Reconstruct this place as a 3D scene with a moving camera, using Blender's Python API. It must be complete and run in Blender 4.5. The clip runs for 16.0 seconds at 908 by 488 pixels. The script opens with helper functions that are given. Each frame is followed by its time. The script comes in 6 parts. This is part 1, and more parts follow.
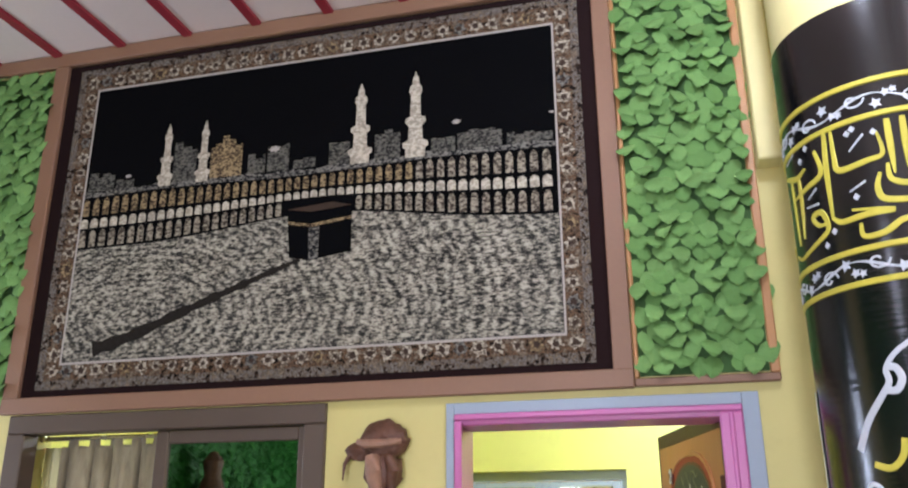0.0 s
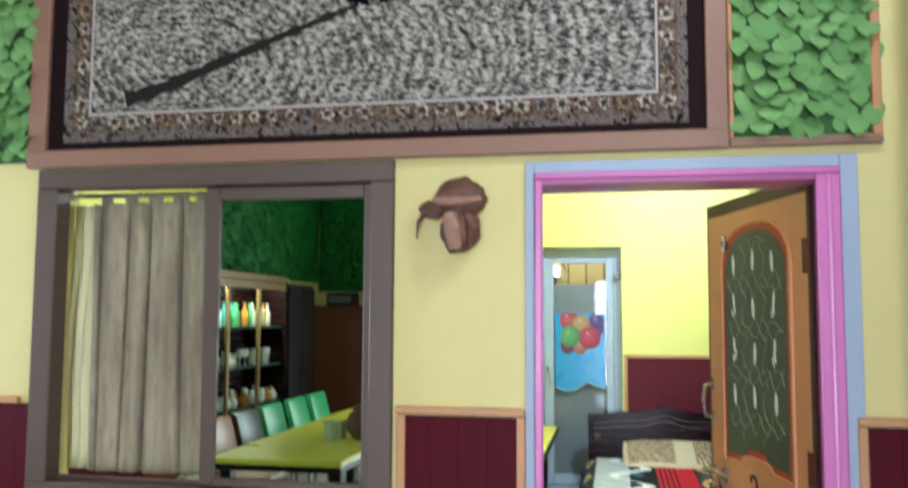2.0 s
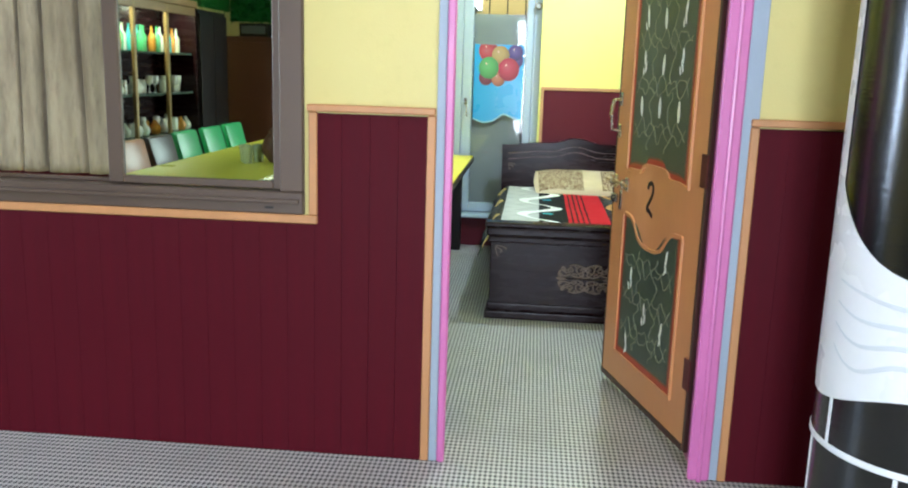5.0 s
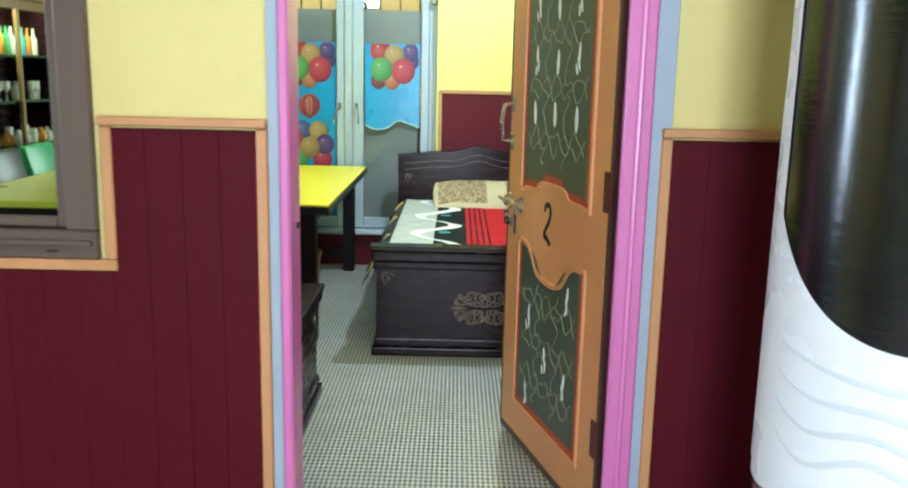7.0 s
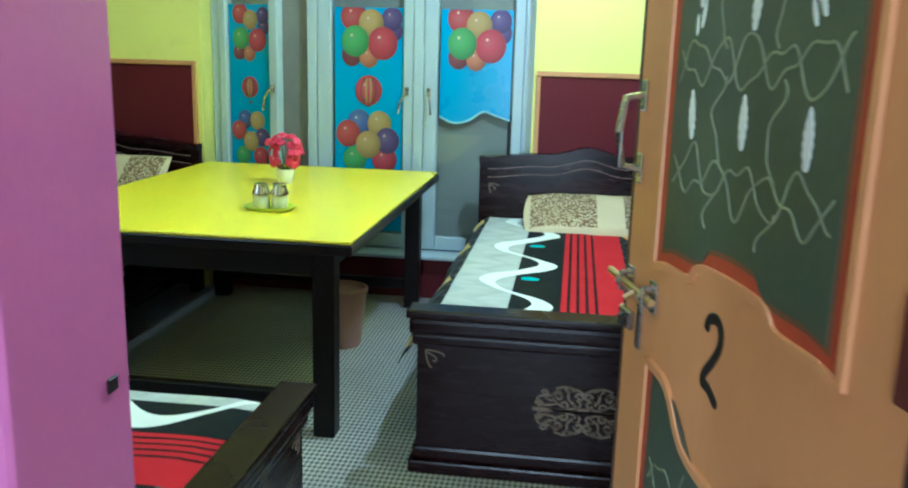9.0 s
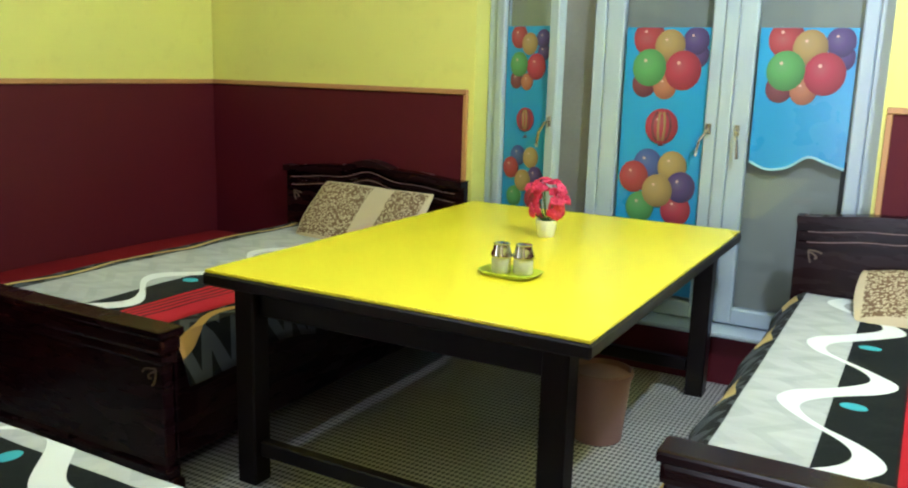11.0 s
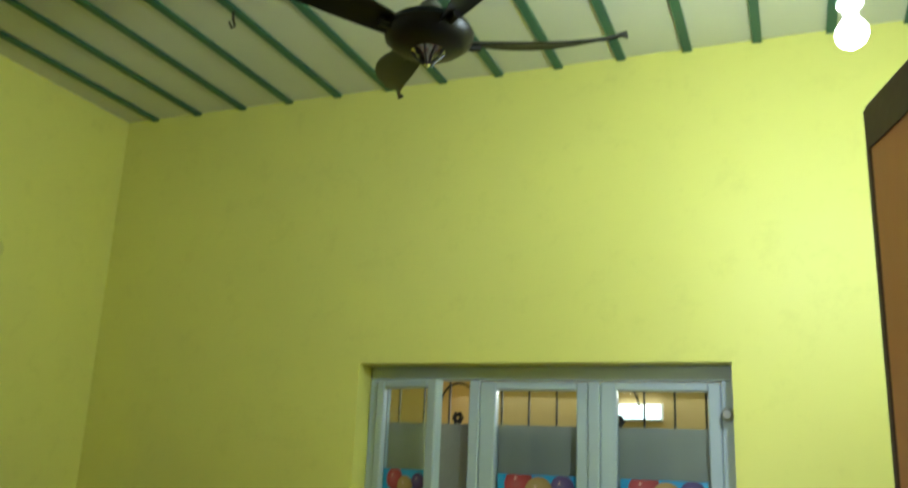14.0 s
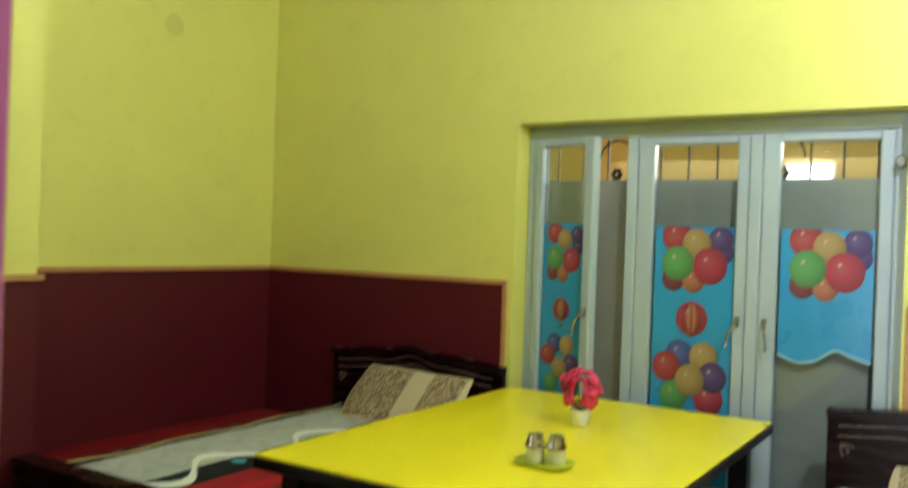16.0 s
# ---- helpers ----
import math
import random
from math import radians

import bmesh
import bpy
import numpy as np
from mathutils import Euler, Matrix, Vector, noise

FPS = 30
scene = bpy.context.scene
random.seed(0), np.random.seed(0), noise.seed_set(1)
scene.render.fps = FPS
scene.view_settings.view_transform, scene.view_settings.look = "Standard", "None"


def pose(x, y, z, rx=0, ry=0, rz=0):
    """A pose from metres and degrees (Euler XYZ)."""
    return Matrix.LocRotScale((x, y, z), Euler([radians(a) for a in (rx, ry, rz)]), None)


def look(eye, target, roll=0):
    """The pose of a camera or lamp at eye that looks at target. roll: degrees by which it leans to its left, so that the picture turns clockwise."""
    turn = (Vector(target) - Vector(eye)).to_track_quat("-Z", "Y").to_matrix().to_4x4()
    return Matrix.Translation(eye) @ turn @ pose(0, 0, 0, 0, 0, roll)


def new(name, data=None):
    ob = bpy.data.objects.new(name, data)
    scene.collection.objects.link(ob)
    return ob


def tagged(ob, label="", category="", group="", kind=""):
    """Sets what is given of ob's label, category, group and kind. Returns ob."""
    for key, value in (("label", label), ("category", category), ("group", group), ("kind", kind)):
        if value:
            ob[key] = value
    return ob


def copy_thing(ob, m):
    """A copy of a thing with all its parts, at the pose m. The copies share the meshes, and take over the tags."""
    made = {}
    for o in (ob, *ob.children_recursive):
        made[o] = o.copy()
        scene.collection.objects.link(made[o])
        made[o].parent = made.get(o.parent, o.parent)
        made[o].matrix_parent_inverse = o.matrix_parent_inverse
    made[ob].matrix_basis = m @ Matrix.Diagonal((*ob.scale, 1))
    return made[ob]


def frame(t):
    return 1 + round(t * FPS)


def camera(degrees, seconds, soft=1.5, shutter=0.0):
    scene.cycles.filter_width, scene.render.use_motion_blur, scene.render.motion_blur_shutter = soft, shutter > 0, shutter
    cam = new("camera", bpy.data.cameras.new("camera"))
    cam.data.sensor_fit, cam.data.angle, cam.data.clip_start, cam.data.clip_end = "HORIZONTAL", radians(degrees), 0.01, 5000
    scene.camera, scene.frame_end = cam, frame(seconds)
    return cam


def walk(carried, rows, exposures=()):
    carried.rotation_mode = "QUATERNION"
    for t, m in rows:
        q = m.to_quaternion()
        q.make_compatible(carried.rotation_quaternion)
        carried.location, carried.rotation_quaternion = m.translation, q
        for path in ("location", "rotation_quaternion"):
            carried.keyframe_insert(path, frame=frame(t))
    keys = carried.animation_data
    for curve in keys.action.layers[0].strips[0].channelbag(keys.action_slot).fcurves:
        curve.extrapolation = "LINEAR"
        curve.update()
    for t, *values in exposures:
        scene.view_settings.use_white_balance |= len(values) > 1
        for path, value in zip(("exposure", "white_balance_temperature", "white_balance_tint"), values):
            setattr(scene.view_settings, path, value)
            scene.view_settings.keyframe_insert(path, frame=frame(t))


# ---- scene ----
cam = camera(55.8, 16.0, soft=2.0, shutter=0.4)
PATH = [
    (0, (1.154, 0.19, 1.698), (0.666, 2.022, 2.335), -0.2),
    (0.5, (1.089, 0.173, 1.702), (0.595, 1.986, 2.384), 0.7),
    (1, (0.917, 0.248, 1.689), (0.35, 2.055, 2.332), 1.0),
    (1.5, (0.729, 0.295, 1.654), (0.209, 2.179, 2.077), 0.7),
    (2, (0.618, 0.278, 1.61), (0.251, 2.237, 1.776), 0.3),
    (2.5, (0.598, 0.244, 1.528), (0.325, 2.224, 1.467), -0.0),
    (3, (0.6, 0.228, 1.467), (0.34, 2.201, 1.264), -0.5),
    (3.5, (0.606, 0.232, 1.431), (0.365, 2.196, 1.146), -0.1),
    (6, (0.713, 0.357, 1.429), (0.566, 2.308, 1.014), 2.6),
    (6.5, (0.752, 0.564, 1.41), (0.677, 2.527, 1.033), 1.5),
    (7, (0.821, 0.914, 1.425), (0.821, 2.876, 1.036), 1.3),
    (7.5, (0.925, 1.325, 1.425), (0.867, 3.288, 1.048), 2.1),
    (8, (0.944, 1.713, 1.391), (0.83, 3.671, 1.0), 2.1),
    (8.5, (0.915, 2.097, 1.392), (0.765, 4.047, 0.976), 1.9),
    (9, (0.906, 2.485, 1.385), (0.642, 4.42, 0.954), 1.6),
    (9.5, (0.842, 2.83, 1.375), (0.467, 4.744, 0.933), 1.8),
    (10, (0.847, 3.125, 1.401), (0.2, 4.968, 0.971), 1.9),
    (12.5, (0.896, 3.309, 1.424), (-0.149, 4.985, 1.114), 2.3),
    (13, (0.889, 3.221, 1.416), (0.047, 5.035, 1.4), 4.0),
    (13.5, (0.951, 3.197, 1.574), (0.14, 5.003, 1.856), 3.2),
    (14, (0.930, 3.141, 1.660), (0.209, 4.935, 2.158), 2.4),
    (14.5, (0.936, 3.141, 1.631), (0.284, 4.903, 2.306), 2.6),
    (15, (0.944, 3.128, 1.635), (0.257, 4.887, 2.284), 2.4),
    (15.5, (0.986, 3.172, 1.555), (0.075, 4.92, 1.895), 2.4),
    (16, (0.993, 3.089, 1.519), (-0.074, 4.781, 1.51), 2.1),
]
walk(cam, [(t, look(eye, goal, roll)) for t, eye, goal, roll in PATH],
     exposures=[(0, 0.25, 5650, 21), (1.5, 0.35, 5200, 15), (3.0, 0.72, 5250, 12), (7.0, 0.8, 5350, 6), (8.5, 0.62, 5050, 0), (9.0, 0.62, 4600, -2),
                (9.5, 0.63, 4550, 2), (10.0, 0.66, 4800, 14), (12.5, 0.78, 5850, 20), (13.0, 0.66, 5550, 15), (13.6, -0.15, 5750, 4),
                (14.5, -0.65, 5550, 4), (15.5, -0.7, 5800, 8), (16.0, 0.15, 6000, 12)])

# ---- world and lights ----
world = bpy.data.worlds.new("sky")
scene.world = world
world.use_nodes = True
sky = world.node_tree.nodes.new("ShaderNodeTexSky")
sky.sky_type = "NISHITA"
sky.sun_disc = False
sky.sun_elevation, sky.sun_rotation = radians(40), radians(200)
world.node_tree.links.new(sky.outputs[0], world.node_tree.nodes["Background"].inputs[0])
world.node_tree.nodes["Background"].inputs[1].default_value = 0.1

BULB_ROOM = (1.136, 5.60, 2.891)
# second room bulb, out of view, added to brighten the left walls
ADDED_BULB = (-1.45, 4.75, 3.30)
# unseen hall lamps, added and spread to balance the wall and column
ADDED_HALL_BULBS = [(1.45, 1.70, 3.72), (2.9, 0.9, 3.72), (-1.7, -2.3, 3.72)]


def lamp(name, kind, at, power, color, size=0.05, size_y=None, aim=None):
    data = bpy.data.lights.new(name, kind)
    data.energy, data.color = power, color
    if kind == "AREA":
        data.shape, data.size, data.size_y = "RECTANGLE", size, size_y or size
    else:
        data.shadow_soft_size = size
    ob = new(name, data)
    ob.matrix_world = look(at, aim) if aim else pose(*at)
    return ob


lamp("room_bulb_light", "POINT", BULB_ROOM, 98, (0.90, 0.98, 1.0), 0.06)
for place, power in zip(ADDED_HALL_BULBS, (46, 66, 18)):
    lamp("hall_fill_light", "POINT", place, power, (0.92, 0.98, 1.0), 0.06)
# unseen doorway lamp, narrowed and aimed to put the streak on the column
lamp("unseen_doorway_light", "AREA", (-2.98, 2.72, 1.70), 27, (0.88, 0.95, 1.0), 0.22, 1.7, (0, 1.5, 1.70))
# main hall light from an added opening behind the camera, never in view
lamp("added_entrance_light", "AREA", (0.62, -3.98, 1.30), 190, (0.97, 0.97, 0.94), 1.7, 2.3, (0.62, 3.0, 1.30))
lamp("added_bulb_light", "POINT", ADDED_BULB, 19, (0.90, 0.98, 1.0), 0.06)
lamp("corridor_lamp_light", "AREA", (-0.10, 9.32, 2.09), 3, (0.95, 0.99, 1.0), 0.28, 0.12, (-0.10, 7.5, 2.0))
# warm fill added inside the closed passage to brighten its apricot wall
lamp("corridor_fill_light", "AREA", (-0.2, 9.3, 2.4), 60, (1.0, 0.9, 0.72), 2.6, 0.5, (-0.2, 7.5, 1.6))
lamp("cabinet_strip_light", "AREA", (-2.72, -1.03, 1.905), 30, (1.0, 0.93, 0.7), 0.03, 1.75, (-2.72, -1.03, 0))


# ---- materials ----
def rgb(r, g, b):
    """Linear colour from 0..255 values."""
    return tuple((v / 255 / 12.92) if v / 255 <= 0.04045 else ((v / 255 + 0.055) / 1.055) ** 2.4 for v in (r, g, b))


class Graph:
    def __init__(self, name):
        self.m = bpy.data.materials.new(name)
        self.m.use_nodes = True
        self.t = self.m.node_tree
        self.bsdf = self.t.nodes["Principled BSDF"]
        self.coord = self.node("ShaderNodeTexCoord")

    def node(self, kind):
        return self.t.nodes.new(kind)

    def put(self, sock, v):
        if isinstance(v, bpy.types.NodeSocket):
            self.t.links.new(v, sock)
        elif isinstance(v, (tuple, list)) and len(v) == 3 and sock.type == "RGBA":
            sock.default_value = (*v, 1)
        else:
            sock.default_value = v

    def math(self, op, a, b=0.0, c=0.0, clamp=False):
        n = self.node("ShaderNodeMath")
        n.operation, n.use_clamp = op, clamp
        for i, v in enumerate((a, b, c)):
            self.put(n.inputs[i], v)
        return n.outputs[0]

    def mix(self, fac, a, b, blend="MIX"):
        n = self.node("ShaderNodeMix")
        n.data_type, n.blend_type = "RGBA", blend
        self.put(n.inputs[0], fac)
        self.put(n.inputs[6], a)
        self.put(n.inputs[7], b)
        return n.outputs[2]

    def noise(self, scale, detail=3.0, rough=0.55, stretch=None, space="Object"):
        vec = self.coord.outputs[space]
        if stretch:
            mp = self.node("ShaderNodeMapping")
            mp.inputs["Scale"].default_value = stretch
            self.t.links.new(vec, mp.inputs[0])
            vec = mp.outputs[0]
        n = self.node("ShaderNodeTexNoise")
        self.t.links.new(vec, n.inputs["Vector"])
        n.inputs["Scale"].default_value = scale
        n.inputs["Detail"].default_value = detail
        n.inputs["Roughness"].default_value = rough
        return n.outputs["Fac"]

    def voronoi(self, scale, stretch=None, feature="F1", out="Distance"):
        vec = self.coord.outputs["Object"]
        if stretch:
            mp = self.node("ShaderNodeMapping")
            mp.inputs["Scale"].default_value = stretch
            self.t.links.new(vec, mp.inputs[0])
            vec = mp.outputs[0]
        n = self.node("ShaderNodeTexVoronoi")
        n.feature = feature
        self.t.links.new(vec, n.inputs["Vector"])
        n.inputs["Scale"].default_value = scale
        return n.outputs[out]

    def ramp(self, fac, stops, constant=False):
        n = self.node("ShaderNodeValToRGB")
        r = n.color_ramp
        r.interpolation = "CONSTANT" if constant else "LINEAR"
        while len(r.elements) < len(stops):
            r.elements.new(0.5)
        for e, (p, c) in zip(r.elements, stops):
            e.position = p
            e.color = (*c, 1) if len(c) == 3 else c
        self.put(n.inputs[0], fac)
        return n.outputs[0]

    def xyz(self):
        n = self.node("ShaderNodeSeparateXYZ")
        self.t.links.new(self.coord.outputs["Object"], n.inputs[0])
        return n.outputs

    def bump(self, height, strength=0.2, distance=0.01):
        n = self.node("ShaderNodeBump")
        n.inputs["Strength"].default_value = strength
        n.inputs["Distance"].default_value = distance
        self.put(n.inputs["Height"], height)
        self.t.links.new(n.outputs[0], self.bsdf.inputs["Normal"])

    def done(self, color, rough=0.5, metal=0.0, **more):
        self.put(self.bsdf.inputs["Base Color"], color)
        self.put(self.bsdf.inputs["Roughness"], rough)
        self.put(self.bsdf.inputs["Metallic"], metal)
        for k, v in more.items():
            self.put(self.bsdf.inputs[k.replace("_", " ")], v)
        return self.m


def scaled(c, k):
    return tuple(min(1.0, v * k) for v in c)


def plain(name, color, rough=0.5, metal=0.0, vary=0.12, big=1.2, fine=60, bump=0.06, stretch=None, **more):
    """A surface with broad stains, fine grain, uneven gloss and slight relief."""
    g = Graph(name)
    a = g.noise(big, 3, stretch=stretch)
    b = g.noise(fine, 2, stretch=stretch)
    c = g.mix(a, scaled(color, 1 - vary), scaled(color, 1 + vary))
    c = g.mix(g.math("MULTIPLY", b, 0.35), c, scaled(color, 1 - vary * 2.2))
    rand = g.node("ShaderNodeObjectInfo").outputs["Random"]
    c = g.mix(g.math("MULTIPLY", rand, 0.10), c, scaled(color, 0.75))
    r = g.math("ADD", g.math("MULTIPLY", a, 0.22), rough - 0.11, clamp=True)
    if bump:
        g.bump(g.math("ADD", g.math("MULTIPLY", b, 0.4), a), bump, 0.02)
    return g.done(c, r, metal, **more)


def glow(name, color, strength):
    g = Graph(name)
    g.put(g.bsdf.inputs["Emission Color"], color)
    g.bsdf.inputs["Emission Strength"].default_value = strength
    return g.done(color, 0.4)


def wall_paint(name, color):
    g = Graph(name)
    a, b, d = g.noise(0.9, 4), g.noise(9, 4, 0.65), g.noise(140, 2)
    c = g.mix(a, scaled(color, 0.92), scaled(color, 1.06))
    c = g.mix(g.ramp(b, [(0.55, (0, 0, 0)), (0.85, (0.3, 0.3, 0.3))]), c, scaled(color, 0.72))
    g.bump(g.math("ADD", g.math("MULTIPLY", b, 0.8), g.math("MULTIPLY", d, 0.25)), 0.16, 0.01)
    return g.done(c, g.math("ADD", g.math("MULTIPLY", b, 0.2), 0.42))


def floor_vinyl(name):
    """Printed vinyl: pale rounded lozenges in a darker net, scuffed."""
    g = Graph(name)
    x, y, _ = g.xyz()
    k = 2 * math.pi / 0.037
    a = g.math("SINE", g.math("MULTIPLY", g.math("ADD", x, g.math("MULTIPLY", y, 0.62)), k))
    b = g.math("SINE", g.math("MULTIPLY", g.math("SUBTRACT", x, g.math("MULTIPLY", y, 0.62)), k))
    s = g.math("MULTIPLY", a, b)
    net = g.ramp(g.math("ADD", g.math("MULTIPLY", s, 0.5), 0.5), [(0.30, rgb(56, 55, 54)), (0.52, rgb(182, 180, 174)), (1.0, rgb(212, 210, 204))])
    dirt = g.noise(1.6, 4, 0.6)
    c = g.mix(g.ramp(dirt, [(0.42, (0, 0, 0)), (0.8, (0.55, 0.55, 0.55))]), net, rgb(120, 114, 106))
    g.bump(s, 0.12, 0.002)
    return g.done(c, g.math("ADD", g.math("MULTIPLY", dirt, 0.3), 0.22))


def sheet_cloth(name, shift, turn, lip, lined):
    """Printed bed sheet: bands along the bed with waves between them."""
    g = Graph(name)
    x, y, z = g.xyz()
    u = g.math("ADD", g.math("MULTIPLY", x, turn), shift)
    v = g.math("MULTIPLY", y, turn)
    black, red = rgb(16, 22, 24), rgb(176, 22, 38)
    light = g.mix(g.noise(7, 2, stretch=(1, 2.6, 1)), rgb(160, 163, 164), rgb(198, 200, 200))
    ghost = g.math("GREATER_THAN", g.math("SINE", g.math("MULTIPLY", g.math("ADD", u, g.math("PINGPONG", v, 0.11)), 40.0)), 0.55)
    light = g.mix(g.math("MULTIPLY", ghost, 0.22), light, rgb(140, 144, 146))
    zig = g.math("PINGPONG", g.math("MULTIPLY", v, 1.0), 0.07)
    zz = g.math("GREATER_THAN", g.math("SINE", g.math("MULTIPLY", g.math("ADD", u, zig), 62.0)), 0.1)
    zigc = g.mix(zz, rgb(15, 17, 19), rgb(74, 78, 82))
    turn_v = g.math("MULTIPLY", v, 10.1)
    swing = lambda phase: g.math("SINE", g.math("ADD", turn_v, phase))
    # bands across the sheet, metres from its edge
    c = g.mix(g.math("GREATER_THAN", u, lip), zigc, light)
    c = g.mix(g.math("GREATER_THAN", u, 0.392), c, black)
    stripes = g.math("GREATER_THAN", g.math("SINE", g.math("MULTIPLY", u, 190.0)), 0.45)
    redc = g.mix(stripes, red, rgb(40, 10, 14))
    redc = g.mix(g.math("GREATER_THAN", u, 0.712), redc, red)
    c = g.mix(g.math("GREATER_THAN", u, 0.57), c, redc)
    c = g.mix(g.math("GREATER_THAN", u, 0.835), c, zigc)
    c = g.mix(g.math("GREATER_THAN", u, 1.13), c, light)
    c = g.mix(g.math("LESS_THAN", u, lip - 0.10 if lined else -0.03), c, red)
    # the white wave: broad where it runs out, thin where it comes back
    off = g.math("ABSOLUTE", g.math("SUBTRACT", u, g.math("ADD", g.math("MULTIPLY", swing(-1.267), 0.112), 0.398)))
    breadth = g.math("ADD", g.math("MULTIPLY", swing(0.15), 0.020), 0.036)
    c = g.mix(g.math("LESS_THAN", off, breadth), c, rgb(228, 230, 230))
    off = g.math("ABSOLUTE", g.math("SUBTRACT", u, g.math("ADD", g.math("MULTIPLY", swing(0.784), 0.055), 0.923)))
    c = g.mix(g.math("LESS_THAN", off, 0.018), c, rgb(196, 152, 84))
    flame = g.math("LESS_THAN", g.math("ABSOLUTE", g.math("SUBTRACT", g.math("ADD", u, g.math("MULTIPLY", swing(-0.2), 0.02)), lip - 0.055)), 0.012 if lined else 0.028)
    flame = g.math("MULTIPLY", flame, g.math("GREATER_THAN", swing(0.68), -2.0 if lined else 0.1))
    c = g.mix(flame, c, rgb(206, 178, 108))
    du = g.math("DIVIDE", g.math("SUBTRACT", u, 0.449), 0.036)
    along = g.math("SUBTRACT", 1.0, swing(1.39))
    dash = g.math("LESS_THAN", g.math("ADD", g.math("MULTIPLY", du, du), g.math("MULTIPLY", along, 26.0)), 1.0)
    c = g.mix(dash, c, rgb(72, 168, 186))
    g.bump(g.math("ADD", g.noise(6, 3), g.math("MULTIPLY", g.noise(300, 1), 0.2)), 0.35, 0.02)
    return g.done(c, 0.88, Sheen_Weight=0.04, Specular_IOR_Level=0.15)


def crowd_weave(name):
    """Woven picture ground: pale flecks on dark, in bent rows."""
    g = Graph(name)
    x, y, z = g.xyz()
    dx, dz = g.math("ADD", x, 0.72), g.math("SUBTRACT", z, 0.30)
    d = g.math("SQRT", g.math("ADD", g.math("MULTIPLY", g.math("MULTIPLY", dx, dx), 0.30), g.math("MULTIPLY", dz, dz)))
    wob = g.noise(5, 3)
    rows = g.math("SINE", g.math("ADD", g.math("MULTIPLY", d, 235.0), g.math("MULTIPLY", wob, 16.0)))
    n = g.math("ADD", g.math("MULTIPLY", g.noise(46, 3, 0.7, (1, 1, 2.0)), 0.7), g.math("MULTIPLY", g.noise(21, 2, 0.6, (1, 1, 1.7)), 0.3))
    big = g.noise(3.2, 3)
    f = g.math("ADD", g.math("MULTIPLY", rows, 0.034), n)
    c = g.ramp(f, [(0.41, rgb(26, 24, 22)), (0.47, rgb(90, 85, 77)), (0.54, rgb(150, 143, 128)), (0.61, rgb(184, 177, 160))])
    c = g.mix(g.math("MULTIPLY", big, 0.35), c, rgb(84, 86, 80))
    g.bump(n, 0.3, 0.01)
    return g.done(c, 0.9, Specular_IOR_Level=0.05)


def fleck_weave(name, pale, dark):
    """Woven blocks: small lit flecks in a darker ground."""
    g = Graph(name)
    n = g.noise(70, 2, 0.6, (1, 1, 1.6))
    m = g.noise(16, 2)
    c = g.mix(g.ramp(g.math("ADD", n, g.math("MULTIPLY", m, 0.3)), [(0.56, (0, 0, 0)), (0.74, (1, 1, 1))]), dark, pale)
    g.bump(n, 0.3, 0.01)
    return g.done(c, 0.95, Specular_IOR_Level=0.05)


def border_weave(name, tint):
    g = Graph(name)
    n = g.noise(58, 3, 0.65)
    m = g.noise(24, 2, 0.5)
    f = g.math("ADD", g.math("MULTIPLY", n, 0.75), g.math("MULTIPLY", m, 0.25))
    c = g.ramp(f, [(0.40, rgb(20, 16, 14)), (0.46, rgb(82, 66, 52)), (0.50, tint), (0.54, rgb(44, 34, 28)), (0.60, rgb(134, 120, 102)), (0.66, rgb(30, 24, 21))])
    g.bump(n, 0.3, 0.01)
    return g.done(c, 0.9, Specular_IOR_Level=0.05)


def brushed_enamel(name, color):
    """Gloss enamel with fine level brush ripples that draw lights out upright."""
    g = Graph(name)
    a, b = g.noise(60, 3, 0.6, (0.25, 0.25, 1.6)), g.noise(5, 3)
    c = g.mix(b, scaled(color, 0.7), scaled(color, 1.4))
    sp = g.noise(190, 2, 0.7)
    g.bump(g.math("ADD", g.math("ADD", a, g.math("MULTIPLY", b, 0.4)), g.math("MULTIPLY", sp, 0.16)), 0.07, 0.012)
    return g.done(c, g.math("ADD", g.math("MULTIPLY", b, 0.12), 0.12), Specular_IOR_Level=0.9)


def glass(name, tint=(0.9, 0.95, 0.93)):
    """A thin pane: a clear sheet with a glossy face."""
    g = Graph(name)
    t = g.t
    clear = g.node("ShaderNodeBsdfTransparent")
    clear.inputs[0].default_value = (*tint, 1)
    shine = g.node("ShaderNodeBsdfGlossy")
    shine.inputs["Roughness"].default_value = 0.03
    fres = g.node("ShaderNodeFresnel")
    fres.inputs[0].default_value = 1.45
    mx = g.node("ShaderNodeMixShader")
    t.links.new(fres.outputs[0], mx.inputs[0])
    t.links.new(clear.outputs[0], mx.inputs[1])
    t.links.new(shine.outputs[0], mx.inputs[2])
    t.links.new(mx.outputs[0], t.nodes["Material Output"].inputs[0])
    return g.m


